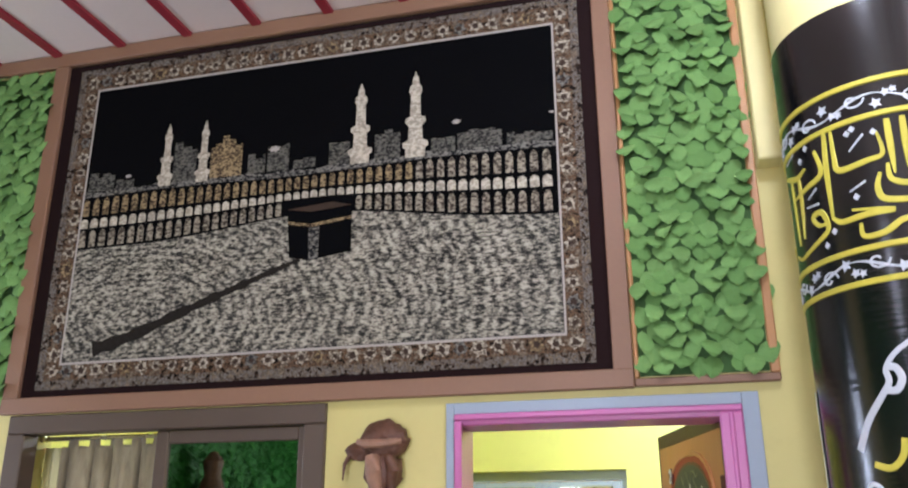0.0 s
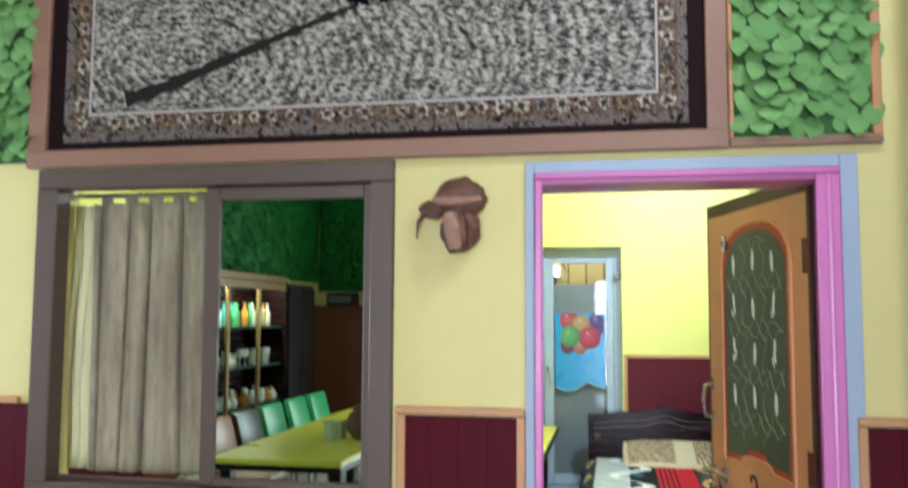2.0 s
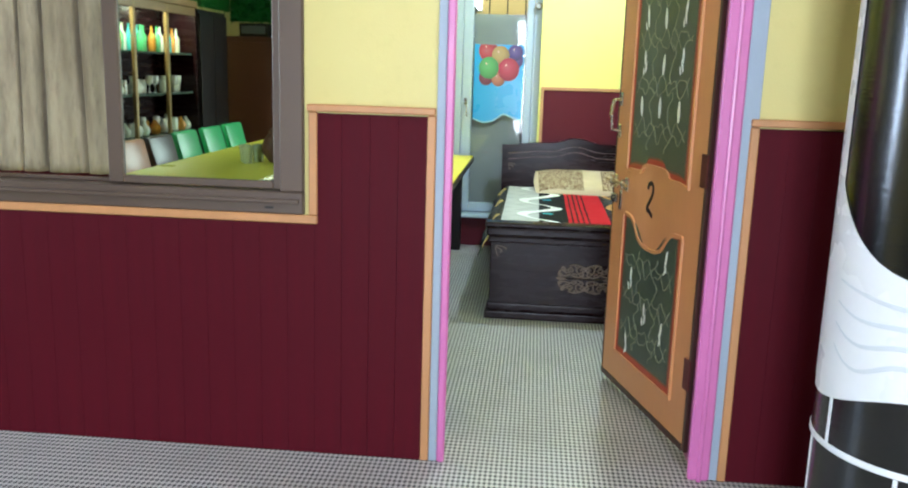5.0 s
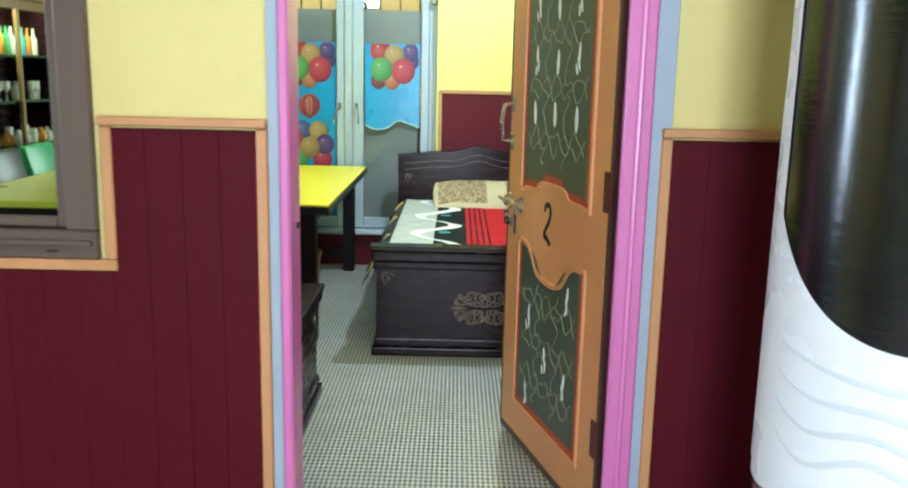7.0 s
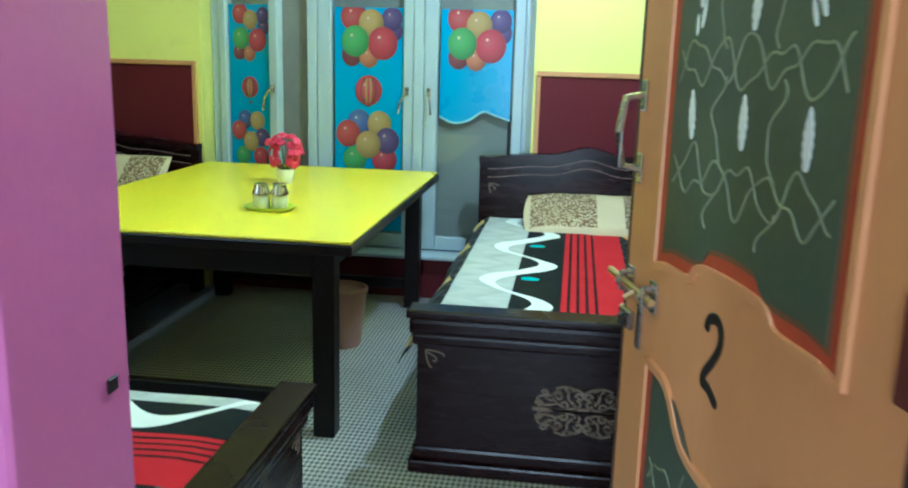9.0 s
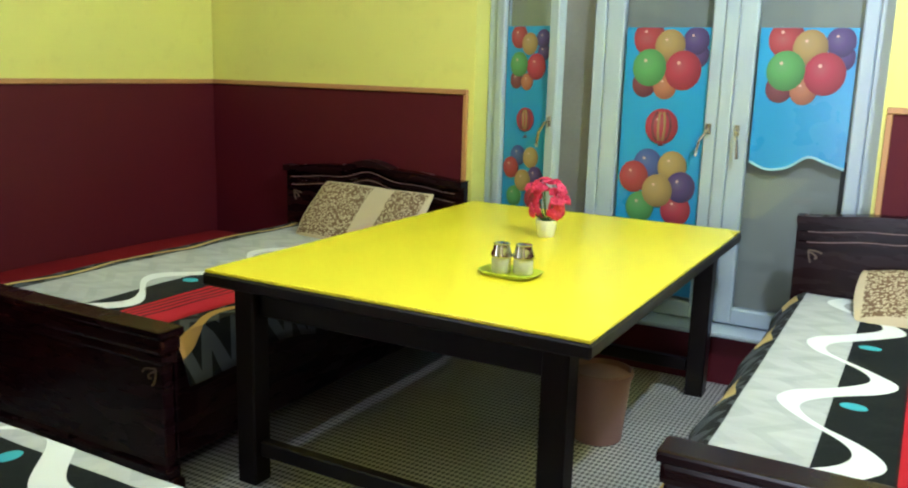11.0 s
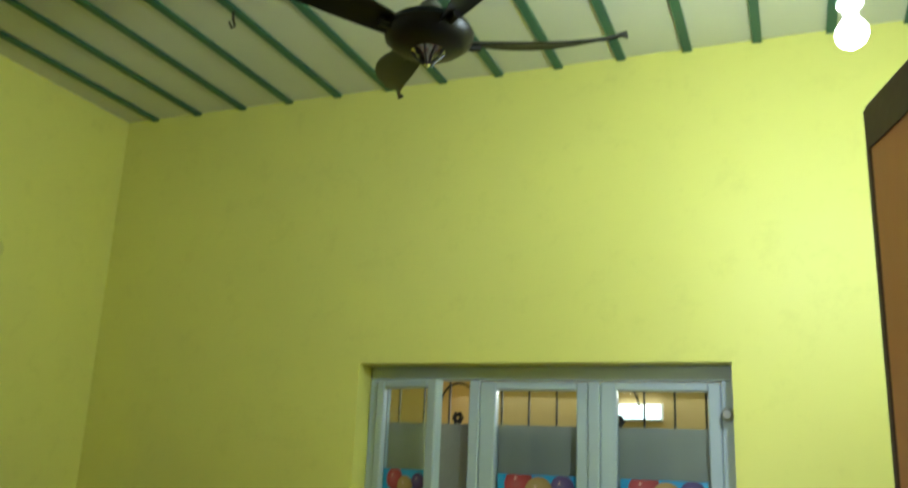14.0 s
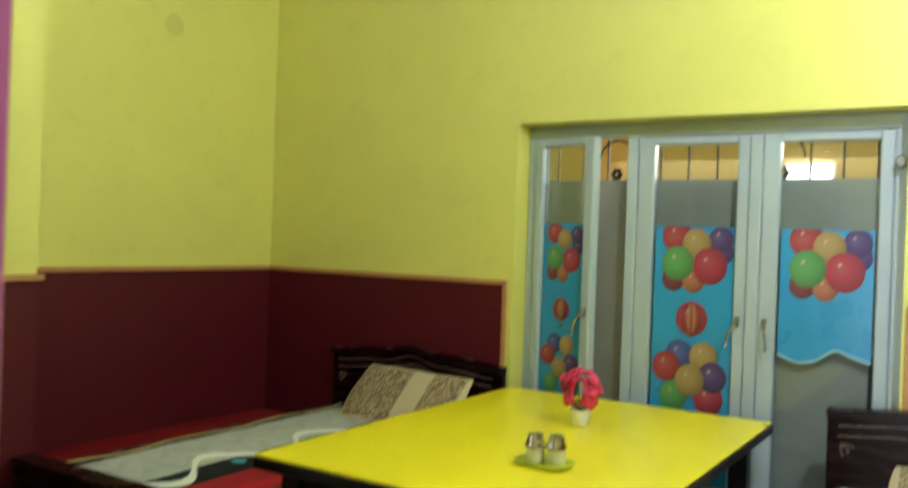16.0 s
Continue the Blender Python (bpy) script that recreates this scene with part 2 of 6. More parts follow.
YELLOW = wall_paint("yellow_wall_paint", rgb(206, 194, 122))
LIME_WALL = wall_paint("lime_yellow_wall_paint", rgb(224, 221, 120))
CREAM = wall_paint("cream_wall_paint", rgb(226, 214, 150))
MAROON = plain("maroon_panel", rgb(76, 7, 23), 0.6, vary=0.26, big=3, fine=30, bump=0.03, Specular_IOR_Level=0.12, stretch=(8, 8, 0.5))
MAROON_PAINT = plain("maroon_paint", rgb(84, 13, 28), 0.6, vary=0.12, Specular_IOR_Level=0.3)
ORANGE_TRIM = plain("orange_wood_trim", rgb(190, 138, 88), 0.45, vary=0.22, big=5, fine=50, stretch=(1, 1, 0.35))
BROWN_TRIM = plain("brown_painted_trim", rgb(136, 101, 78), 0.5, vary=0.12)
PINK = plain("pink_gloss_paint", rgb(198, 110, 168), 0.34, vary=0.10, big=4, bump=0.08)
BLUE_TRIM = plain("grey_blue_paint", rgb(156, 169, 184), 0.5, vary=0.1, big=4)
ALU_BROWN = plain("brown_aluminium", rgb(90, 75, 64), 0.45, 0.15, vary=0.08, big=3, bump=0.02)
UPVC = plain("pale_blue_window_paint", rgb(176, 190, 202), 0.4, vary=0.07, big=4, bump=0.03)
MIRROR = Graph("tinted_mirror_glass")
MIRROR = MIRROR.done(MIRROR.mix(MIRROR.noise(2), rgb(176, 186, 166), rgb(182, 192, 172)), 0.015, 1.0)
PANE = glass("clear_pane")
WOOD_DARK = plain("dark_polished_wood", rgb(29, 10, 12), 0.27, vary=0.16, big=4, fine=40, bump=0.015, Specular_IOR_Level=0.2, stretch=(1, 1, 6))
BLACK_WOOD = plain("black_painted_wood", rgb(18, 11, 11), 0.38, vary=0.2, big=4, Specular_IOR_Level=0.25)
EDGE_LINE = plain("pale_edge_line", rgb(150, 122, 116), 0.4)
GOLD_CARVING = plain("dull_gold_carving", rgb(122, 104, 86), 0.5, 0.15, vary=0.25, big=20)
TABLE_YELLOW = plain("yellow_laminate", rgb(244, 226, 20), 0.32, vary=0.05, big=2, bump=0.01)
FLOOR = floor_vinyl("printed_vinyl_floor")
DOOR_ORANGE = plain("orange_brown_door_paint", rgb(206, 144, 92), 0.42, vary=0.14, big=5, fine=40, stretch=(1, 1, 0.3))
DOOR_RED = plain("brick_red_airbrush", rgb(172, 66, 38), 0.5, vary=0.22, big=14)
DOOR_DIM = plain("brown_green_airbrush", rgb(120, 78, 52), 0.5, vary=0.3, big=14)
DOOR_EDGE = plain("dark_brown_door_edge", rgb(74, 50, 40), 0.45, vary=0.2)
PANEL_GREEN = plain("dark_green_panel_paint", rgb(72, 82, 66), 0.45, vary=0.28, big=6)
VINE = plain("pale_vine_paint", rgb(136, 140, 112), 0.6, vary=0.3, big=30)
LEAF_WHITE = plain("white_leaf_paint", rgb(222, 224, 214), 0.6)
BLACK_PAINT = plain("black_paint", rgb(22, 16, 14), 0.5)
WHITE_PAINT = plain("white_gloss_paint", rgb(236, 238, 240), 0.28, vary=0.04, big=5)
GREY_FOLD = plain("grey_painted_fold", rgb(216, 222, 226), 0.35, vary=0.06)
COLUMN_BLACK = brushed_enamel("black_enamel", rgb(12, 13, 15))
GOLD_LETTER = plain("gold_lettering", rgb(206, 194, 72), 0.4, vary=0.16, big=12)
SILVER_SCROLL = plain("silver_scroll_paint", rgb(200, 204, 212), 0.4)
CHROME = plain("worn_chrome", rgb(196, 192, 184), 0.26, 0.9, vary=0.1, big=20)
BRASS = plain("worn_brass", rgb(176, 152, 104), 0.34, 0.8, vary=0.2, big=20)
STEEL = plain("polished_steel", rgb(214, 212, 206), 0.2, 1.0, vary=0.04, bump=0)
def leaf_cloth(name, color):
    """Cloth leaves, each a little lighter or duller than the next."""
    g = Graph(name)
    own = g.node("ShaderNodeNewGeometry").outputs["Random Per Island"]
    c = g.mix(own, scaled(color, 0.82), scaled(color, 1.12))
    c = g.mix(g.math("MULTIPLY", g.noise(60, 3, 0.6), 0.4), c, scaled(color, 0.8))
    g.bump(g.noise(90, 2), 0.3, 0.01)
    return g.done(c, 0.85, Specular_IOR_Level=0.2)


LEAF_GREEN = leaf_cloth("artificial_leaf_green", rgb(120, 160, 92))
LEAF_DARK = leaf_cloth("deep_leaf_green", rgb(108, 148, 82))
LEAF_BACK = plain("dark_leaf_mesh", rgb(64, 96, 48), 0.9, vary=0.3, big=20)
GRASS = plain("artificial_grass_green", rgb(42, 122, 36), 0.6, vary=0.4, big=5, fine=60, bump=0.4)
TEAL = plain("teal_beam_paint", rgb(44, 92, 92), 0.45, vary=0.12)
CEIL_ROOM = plain("cream_ceiling_board", rgb(206, 208, 194), 0.6, vary=0.08, big=1.5)
RED_COTTON = plain("red_cotton", rgb(126, 18, 27), 0.85, vary=0.2, big=5, fine=200, bump=0.2, Specular_IOR_Level=0.15)
CEIL_HALL = plain("pinkish_ceiling_board", rgb(222, 206, 200), 0.6, vary=0.08, big=1.5)
RED_STRIP = plain("dark_red_strip", rgb(140, 34, 48), 0.45)
TEAL_STRIP = plain("teal_strip", rgb(48, 96, 82), 0.45)
FAN_BLACK = plain("black_fan_enamel", rgb(14, 12, 12), 0.4, Specular_IOR_Level=0.25)
LAMP_GLOW = glow("lit_bulb", (1.0, 0.98, 0.92), 40)
LIT_REVEAL = plain("lit_reveal_cream", rgb(232, 228, 178), 0.9, vary=0.08, big=8)
BIN_PINK = plain("dusty_pink_plastic", rgb(150, 112, 104), 0.45)
FILM_BLUE = plain("blue_window_film", rgb(54, 150, 208), 0.3, vary=0.06, big=3, bump=0)
GREY_FILM = plain("frosted_grey_film", rgb(150, 149, 144), 0.5, vary=0.2, big=5, bump=0.05)
TORN_EDGE = plain("torn_film_edge", rgb(150, 196, 214), 0.5)
IRON = plain("black_iron_grille", rgb(36, 32, 30), 0.5)
ORANGE_WALL = plain("apricot_corridor_wall", rgb(216, 192, 142), 0.6)
RUG_BLACK = plain("black_rug_pile", rgb(9, 9, 11), 0.95, vary=0.3, big=6, fine=300, bump=0.25, Specular_IOR_Level=0.05)
RUG_EDGE = plain("rug_dark_binding", rgb(36, 24, 24), 0.95, vary=0.2, fine=300, bump=0.2, Specular_IOR_Level=0.05)
RUG_LINE = plain("rug_pale_line", rgb(172, 164, 156), 0.95, fine=300, Specular_IOR_Level=0.05)
RUG_STONE = fleck_weave("rug_pale_stone", rgb(192, 182, 164), rgb(146, 137, 122))
RUG_FLOWER = fleck_weave("rug_pale_flowers", rgb(176, 166, 148), rgb(72, 60, 50))
RUG_CITY = fleck_weave("rug_dim_city", rgb(98, 95, 87), rgb(40, 39, 37))
RUG_ROOF = plain("rug_brown_roof", rgb(66, 54, 46), 0.95, vary=0.3, big=40, fine=300, Specular_IOR_Level=0.05)
RUG_GOLD = fleck_weave("rug_gold_flecks", rgb(150, 130, 96), rgb(66, 54, 42))
RUG_GREY = fleck_weave("rug_grey_flecks", rgb(122, 118, 110), rgb(30, 30, 32))
RUG_PATH = plain("rug_dark_path", rgb(42, 38, 34), 0.95, vary=0.5, big=50, fine=300, Specular_IOR_Level=0.05)
RUG_ARCH = fleck_weave("rug_dim_stone", rgb(152, 142, 124), rgb(66, 58, 50))
RUG_CROWD = crowd_weave("rug_flecked_ground")
RUG_BORDER = border_weave("rug_patterned_border", rgb(112, 88, 66))
RUG_BORDER2 = border_weave("rug_speckled_edge", rgb(128, 124, 118))
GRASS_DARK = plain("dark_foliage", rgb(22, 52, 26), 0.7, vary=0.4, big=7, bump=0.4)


def curtain_cloth(name):
    g = Graph(name)
    a, b = g.noise(3, 4, 0.65, (3.5, 3.5, 0.8)), g.noise(20, 3, 0.6, (2, 2, 0.5))
    c = g.mix(g.ramp(a, [(0.35, (0, 0, 0)), (0.65, (1, 1, 1))]), rgb(136, 124, 100), rgb(172, 161, 132))
    c = g.mix(g.ramp(b, [(0.52, (0, 0, 0)), (0.8, (0.5, 0.5, 0.5))]), c, rgb(92, 82, 66))
    g.bump(g.noise(260, 1), 0.15, 0.004)
    return g.done(c, 0.85, Transmission_Weight=0.0, Sheen_Weight=0.2)


CURTAIN = curtain_cloth("streaked_beige_curtain")


def pillow_cloth(name):
    g = Graph(name)
    x, y, _ = g.xyz()
    cell = g.voronoi(72)
    s = g.math("ADD", g.math("LESS_THAN", cell, 0.22), g.math("GREATER_THAN", cell, 0.46), clamp=True)
    block = g.math("GREATER_THAN", g.math("ABSOLUTE", g.math("ADD", x, -0.06)), 0.07)
    block = g.math("MULTIPLY", block, g.math("LESS_THAN", g.math("ABSOLUTE", x), 0.35))
    block = g.math("MULTIPLY", block, g.math("LESS_THAN", g.math("ABSOLUTE", y), 0.17))
    m = g.math("MULTIPLY", block, s)
    c = g.mix(m, rgb(198, 182, 150), rgb(116, 92, 66))
    g.bump(g.noise(9, 3), 0.4, 0.02)
    return g.done(c, 0.9)


PILLOW = pillow_cloth("printed_pillow_cloth")


# ---- mesh helpers ----
def rbox(x0, x1, y0, y1, z0, z1, b=0.0, seg=1, bm=None):
    own = bmesh.new()
    bmesh.ops.create_cube(own, size=1)
    for v in own.verts:
        v.co = Vector((x0 + (v.co.x + 0.5) * (x1 - x0), y0 + (v.co.y + 0.5) * (y1 - y0), z0 + (v.co.z + 0.5) * (z1 - z0)))
    if b:
        bmesh.ops.bevel(own, geom=own.edges[:], offset=b, segments=seg, affect="EDGES", profile=0.6)
    return own if bm is None else joined(bm, own)


def joined(bm, other):
    me = bpy.data.meshes.new("joining")
    other.to_mesh(me)
    other.free()
    bm.from_mesh(me)
    bpy.data.meshes.remove(me)
    return bm


def lathe(profile, seg=24, at=(0, 0, 0)):
    """A turned solid from (radius, height) pairs."""
    bm = bmesh.new()
    rings = []
    for r, z in profile:
        rings.append([bm.verts.new((at[0] + r * math.cos(2 * math.pi * i / seg), at[1] + r * math.sin(2 * math.pi * i / seg), at[2] + z)) for i in range(seg)])
    for a, b in zip(rings, rings[1:]):
        for i in range(seg):
            bm.faces.new((a[i], a[(i + 1) % seg], b[(i + 1) % seg], b[i]))
    bm.faces.new(rings[0][::-1])
    bm.faces.new(rings[-1])
    return bm


def tube(points, r, seg=8, bm=None):
    """A round bar along points; r may be one radius or one for each point."""
    bm = bm or bmesh.new()
    pts = [Vector(p) for p in points]
    radii = r if isinstance(r, (list, tuple)) else [r] * len(pts)
    rings = []
    up = Vector((0.13, 0.21, 0.97))
    for i, p in enumerate(pts):
        d = (pts[min(i + 1, len(pts) - 1)] - pts[max(i - 1, 0)]).normalized()
        a = d.cross(up).normalized()
        b = d.cross(a).normalized()
        rings.append([bm.verts.new(p + radii[i] * (a * math.cos(2 * math.pi * k / seg) + b * math.sin(2 * math.pi * k / seg))) for k in range(seg)])
    for a, b in zip(rings, rings[1:]):
        for k in range(seg):
            bm.faces.new((a[k], a[(k + 1) % seg], b[(k + 1) % seg], b[k]))
    bm.faces.new(rings[0][::-1])
    bm.faces.new(rings[-1])
    return bm


def slab(outline, place, t, bm=None):
    """A flat piece with an outline of (a, b) pairs; place(a, b, h) gives the point h above the ground plane."""
    bm = bm or bmesh.new()
    low = [bm.verts.new(place(a, b, 0)) for a, b in outline]
    top = [bm.verts.new(place(a, b, t)) for a, b in outline]
    bm.faces.new(low[::-1])
    bm.faces.new(top)
    n = len(outline)
    for i in range(n):
        bm.faces.new((low[i], low[(i + 1) % n], top[(i + 1) % n], top[i]))
    return bm


def ribbon(points, width, place, t=0.003, bm=None):
    """A raised painted line along (a, b) pairs; width may taper."""
    bm = bm or bmesh.new()
    n = len(points)
    widths = width if isinstance(width, (list, tuple)) else [width] * n
    rows = []
    for i, (a, b) in enumerate(points):
        p, q = points[max(i - 1, 0)], points[min(i + 1, n - 1)]
        da, db = q[0] - p[0], q[1] - p[1]
        l = math.hypot(da, db) or 1
        na, nb = -db / l * widths[i] / 2, da / l * widths[i] / 2
        rows.append([bm.verts.new(place(*c)) for c in ((a - na, b - nb, 0), (a + na, b + nb, 0), (a + na * 0.8, b + nb * 0.8, t), (a - na * 0.8, b - nb * 0.8, t))])
    for r, s in zip(rows, rows[1:]):
        for k in range(4):
            bm.faces.new((r[k], s[k], s[(k + 1) % 4], r[(k + 1) % 4]))
    bm.faces.new(rows[0])
    bm.faces.new(rows[-1][::-1])
    return bm


def smooth_path(points, n=8):
    """Catmull-Rom through (a, b) pairs."""
    out = []
    for i in range(len(points) - 1):
        p0, p1, p2, p3 = points[max(i - 1, 0)], points[i], points[i + 1], points[min(i + 2, len(points) - 1)]
        for k in range(n):
            t = k / n
            out.append(tuple(0.5 * (2 * p1[j] + (p2[j] - p0[j]) * t + (2 * p0[j] - 5 * p1[j] + 4 * p2[j] - p3[j]) * t * t + (3 * p1[j] - p0[j] - 3 * p2[j] + p3[j]) * t ** 3) for j in (0, 1)))
    out.append(points[-1])
    return out


def ball(at, r, squash=(1, 1, 1), seg=12, bm=None):
    own = bmesh.new()
    bmesh.ops.create_uvsphere(own, u_segments=seg, v_segments=max(6, seg // 2), radius=1)
    for v in own.verts:
        v.co = Vector((at[0] + v.co.x * r * squash[0], at[1] + v.co.y * r * squash[1], at[2] + v.co.z * r * squash[2]))
    return own if bm is None else joined(bm, own)


def mesh_of(name, bm, material, smooth=False):
    bmesh.ops.recalc_face_normals(bm, faces=bm.faces[:])
    me = bpy.data.meshes.new(name)
    bm.to_mesh(me)
    bm.free()
    for m in (material if isinstance(material, (list, tuple)) else [material]):
        me.materials.append(m)
    if smooth:
        me.polygons.foreach_set("use_smooth", [True] * len(me.polygons))
        me.set_sharp_from_angle(angle=radians(40))
    return me


def part(name, bm, material, parent, label="", smooth=False):
    """One mesh under a thing or a part, in the thing's own space."""
    ob = new(name, mesh_of(name, bm, material, smooth))
    ob.parent = parent
    return tagged(ob, label)


def solid(name, bm, material, label="", category="", group="", kind="", smooth=False):
    return tagged(new(name, mesh_of(name, bm, material, smooth)), label, category, group, kind)


def thing(name, m, label, category, group=""):
    ob = new(name)
    ob.empty_display_size = 0.1
    ob.matrix_world = m
    return tagged(ob, label, category, group)


def piece(name, me, parent, m):
    ob = new(name, me)
    ob.parent = parent
    ob.matrix_basis = m
    return ob


# ---- large structure ----
W0, W1 = 3.215, 3.465          # front wall, hall face and room face
FAR = 7.165                    # far wall of the room
ROOM_H, HALL_H = 3.715, 3.875


def structure(name, boxes, material, label=""):
    bm = bmesh.new()
    for b in boxes:
        rbox(*b, bm=bm)
    return solid(name, bm, material, label, kind="structure")


structure("floor", [(-3.2, 4.4, -4.2, 9.6, -0.12, 0.0)], FLOOR, "grey printed vinyl floor with a small lozenge pattern")
# openings: window x -1.56..-0.146 z 0.90..2.16; door x 0.35..1.375 z 0..2.12
wall_front = structure("wall_front", [
    (-2.12, -1.56, W0, W1, 0, HALL_H), (-1.56, -0.146, W0, W1, 0, 0.90), (-1.56, -0.146, W0, W1, 2.16, HALL_H),
    (-0.146, 0.345, W0, W1, 0, HALL_H), (0.345, 1.38, W0, W1, 2.125, HALL_H), (1.38, 4.2, W0, W1, 0, HALL_H)],
    YELLOW, "pale yellow painted wall")
structure("wall_far", [
    (-3.2, -1.194, FAR, FAR + 0.3, 0, ROOM_H + 0.2), (0.672, 1.85, FAR, FAR + 0.3, 0, ROOM_H + 0.2),
    (-1.194, 0.672, FAR, FAR + 0.3, 2.158, ROOM_H + 0.2), (-1.194, 0.672, FAR + 0.06, FAR + 0.3, 0, 0.24)],
    LIME_WALL, "lime yellow painted far wall")
structure("wall_right", [(1.64, 1.85, W1, FAR, 0, ROOM_H + 0.2)], LIME_WALL, "lime yellow painted side wall")
structure("wall_left", [(-3.2, -2.983, 5.2, FAR, 0, ROOM_H + 0.2), (-3.2, -2.4, W1, 5.2, 0, ROOM_H + 0.2)], LIME_WALL, "lime yellow painted wall with a projecting corner")

bm = rbox(-3.2, 1.85, W1, FAR + 0.3, ROOM_H, ROOM_H + 0.1)
n0 = len(bm.faces)
for i in range(14):
    x = -2.763 + 0.3285 * i
    rbox(x - 0.022, x + 0.022, W1, FAR, ROOM_H - 0.018, ROOM_H - 0.001, bm=bm)
bm.faces.ensure_lookup_table()
for f in bm.faces[n0:]:
    f.material_index = 1
solid("ceiling", bm, [CEIL_ROOM, TEAL_STRIP], "cream boarded ceiling with teal strips", kind="structure")
solid("ceiling_beam", rbox(-2.98, 1.64, 5.14, 5.42, 3.50, ROOM_H - 0.019, 0.008), TEAL, "dark teal painted ceiling beam", kind="structure")

bm = rbox(-3.2, 4.4, -4.2, W0, HALL_H, HALL_H + 0.1)
n0 = len(bm.faces)
for i in range(21):
    x = -2.99 + 0.3475 * i
    rbox(x - 0.021, x + 0.021, -4.0, W0, HALL_H - 0.018, HALL_H - 0.001, bm=bm)
bm.faces.ensure_lookup_table()
for f in bm.faces[n0:]:
    f.material_index = 1
solid("ceiling_hall", bm, [CEIL_HALL, RED_STRIP], "pale boarded ceiling with dark red strips", kind="structure")
structure("wall_hall_left", [(-3.2, -3.0, -4.0, 2.3, 0, HALL_H)], YELLOW, "yellow hall wall with an unseen open doorway")
# the gap in this wall is added for the entrance lamp
structure("wall_hall_back", [(-3.2, -0.28, -4.2, -4.0, 0, HALL_H), (1.52, 4.4, -4.2, -4.0, 0, HALL_H), (-0.28, 1.52, -4.2, -4.0, 2.5, HALL_H)], YELLOW, "yellow hall back wall with an added, unseen entrance")
# out-of-view wall, added so the hall is closed to the sky
structure("wall_hall_right", [(4.2, 4.4, -4.0, W0, 0, HALL_H)], YELLOW, "unseen yellow side wall added to close the hall")
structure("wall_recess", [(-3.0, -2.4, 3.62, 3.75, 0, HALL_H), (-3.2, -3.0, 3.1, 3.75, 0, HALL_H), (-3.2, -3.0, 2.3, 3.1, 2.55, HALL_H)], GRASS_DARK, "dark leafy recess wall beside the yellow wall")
structure("beam_recess", [(-3.0, -2.122, 3.216, 3.618, 3.36, 3.872)], plain("blue_teal_paint", rgb(36, 96, 122), 0.45), "blue painted beam over the recess")
structure("wall_corridor", [(-3.2, 3.2, 9.4, 9.6, 0, 3.4), (-3.2, -3.0, FAR + 0.3, 9.4, 0, 3.4), (3.0, 3.2, FAR + 0.3, 9.4, 0, 3.4), (-3.2, 3.2, FAR + 0.3, 9.6, 3.4, 3.5)], ORANGE_WALL, "apricot wall of the passage outside the window")


# ---- dado panels and their trim ----
def dado(name, rects, label):
    ob = structure(name, rects, MAROON_PAINT, label)
    return ob


hall_dado = solid("wainscot_hall", rbox(-2.115, 0.287, W0 - 0.004, W0 - 0.001, 0.002, 0.86), MAROON, "maroon panelled lower wall in the hall", kind="structure")
plank_meshes = {}


def plank(x0, x1, z0, z1):
    key = (round(x1 - x0, 3), round(z1 - z0, 3))
    if key not in plank_meshes:
        plank_meshes[key] = mesh_of("plank", rbox(0.0001, key[0] - 0.0001, -0.012, -0.005, 0, key[1], 0.0007), MAROON)
    piece("plank", plank_meshes[key], hall_dado, Matrix.Translation((x0, W0, z0)))


for i in range(20):
    plank(-2.11 + 0.1 * i, -2.01 + 0.1 * i, 0.002, 0.872 if -2.11 + 0.1 * i > -1.60 else 1.27)
for i in range(4):
    plank(-0.110 + 0.0994 * i, -0.0106 + 0.0994 * i, 0.002, 1.265)
for i in range(27):
    plank(1.397 + 0.1 * i, 1.497 + 0.1 * i, 0.002, 1.265)


def rail(name, x0, x1, z0, z1, d=0.018, y=W0, m=ORANGE_TRIM, label="orange wooden dado trim"):
    ob = solid(name, rbox(x0, x1, y - d, y - 0.0005, z0, z1, 0.004), m, label, kind="structure")
    return ob


rail("trim", -1.60, -0.098, 0.874, 0.905)
rail("trim", -0.129, -0.098, 0.906, 1.27)
rail("trim", -0.132, 0.316, 1.271, 1.296, 0.028)
rail("trim", 0.288, 0.318, 0.002, 1.270, 0.02)
rail("trim", 1.366, 1.396, 0.002, 1.270, 0.02)
rail("trim", 1.366, 4.19, 1.271, 1.296, 0.028)
rail("trim", -2.115, -1.60, 1.271, 1.296, 0.028)

# room side
structure("wainscot_room", [
    (-2.98, -1.249, FAR - 0.008, FAR - 0.001, 0.002, 1.285), (0.712, 1.635, FAR - 0.008, FAR - 0.001, 0.002, 1.285),
    (-2.9825, -2.975, 5.205, FAR - 0.009, 0.002, 1.285), (-2.3995, -2.392, W1 + 0.001, 5.2, 0.002, 1.285), (-2.9745, -2.392, 5.2005, 5.208, 0.002, 1.285),
    (1.632, 1.6395, W1 + 0.001, FAR - 0.009, 0.002, 1.285), (-2.391, 0.33, W1 + 0.0005, W1 + 0.008, 0.002, 0.88),
    (-1.19, 0.668, FAR + 0.052, FAR + 0.0595, 0.002, 0.235)], MAROON_PAINT, "maroon painted lower wall in the room")
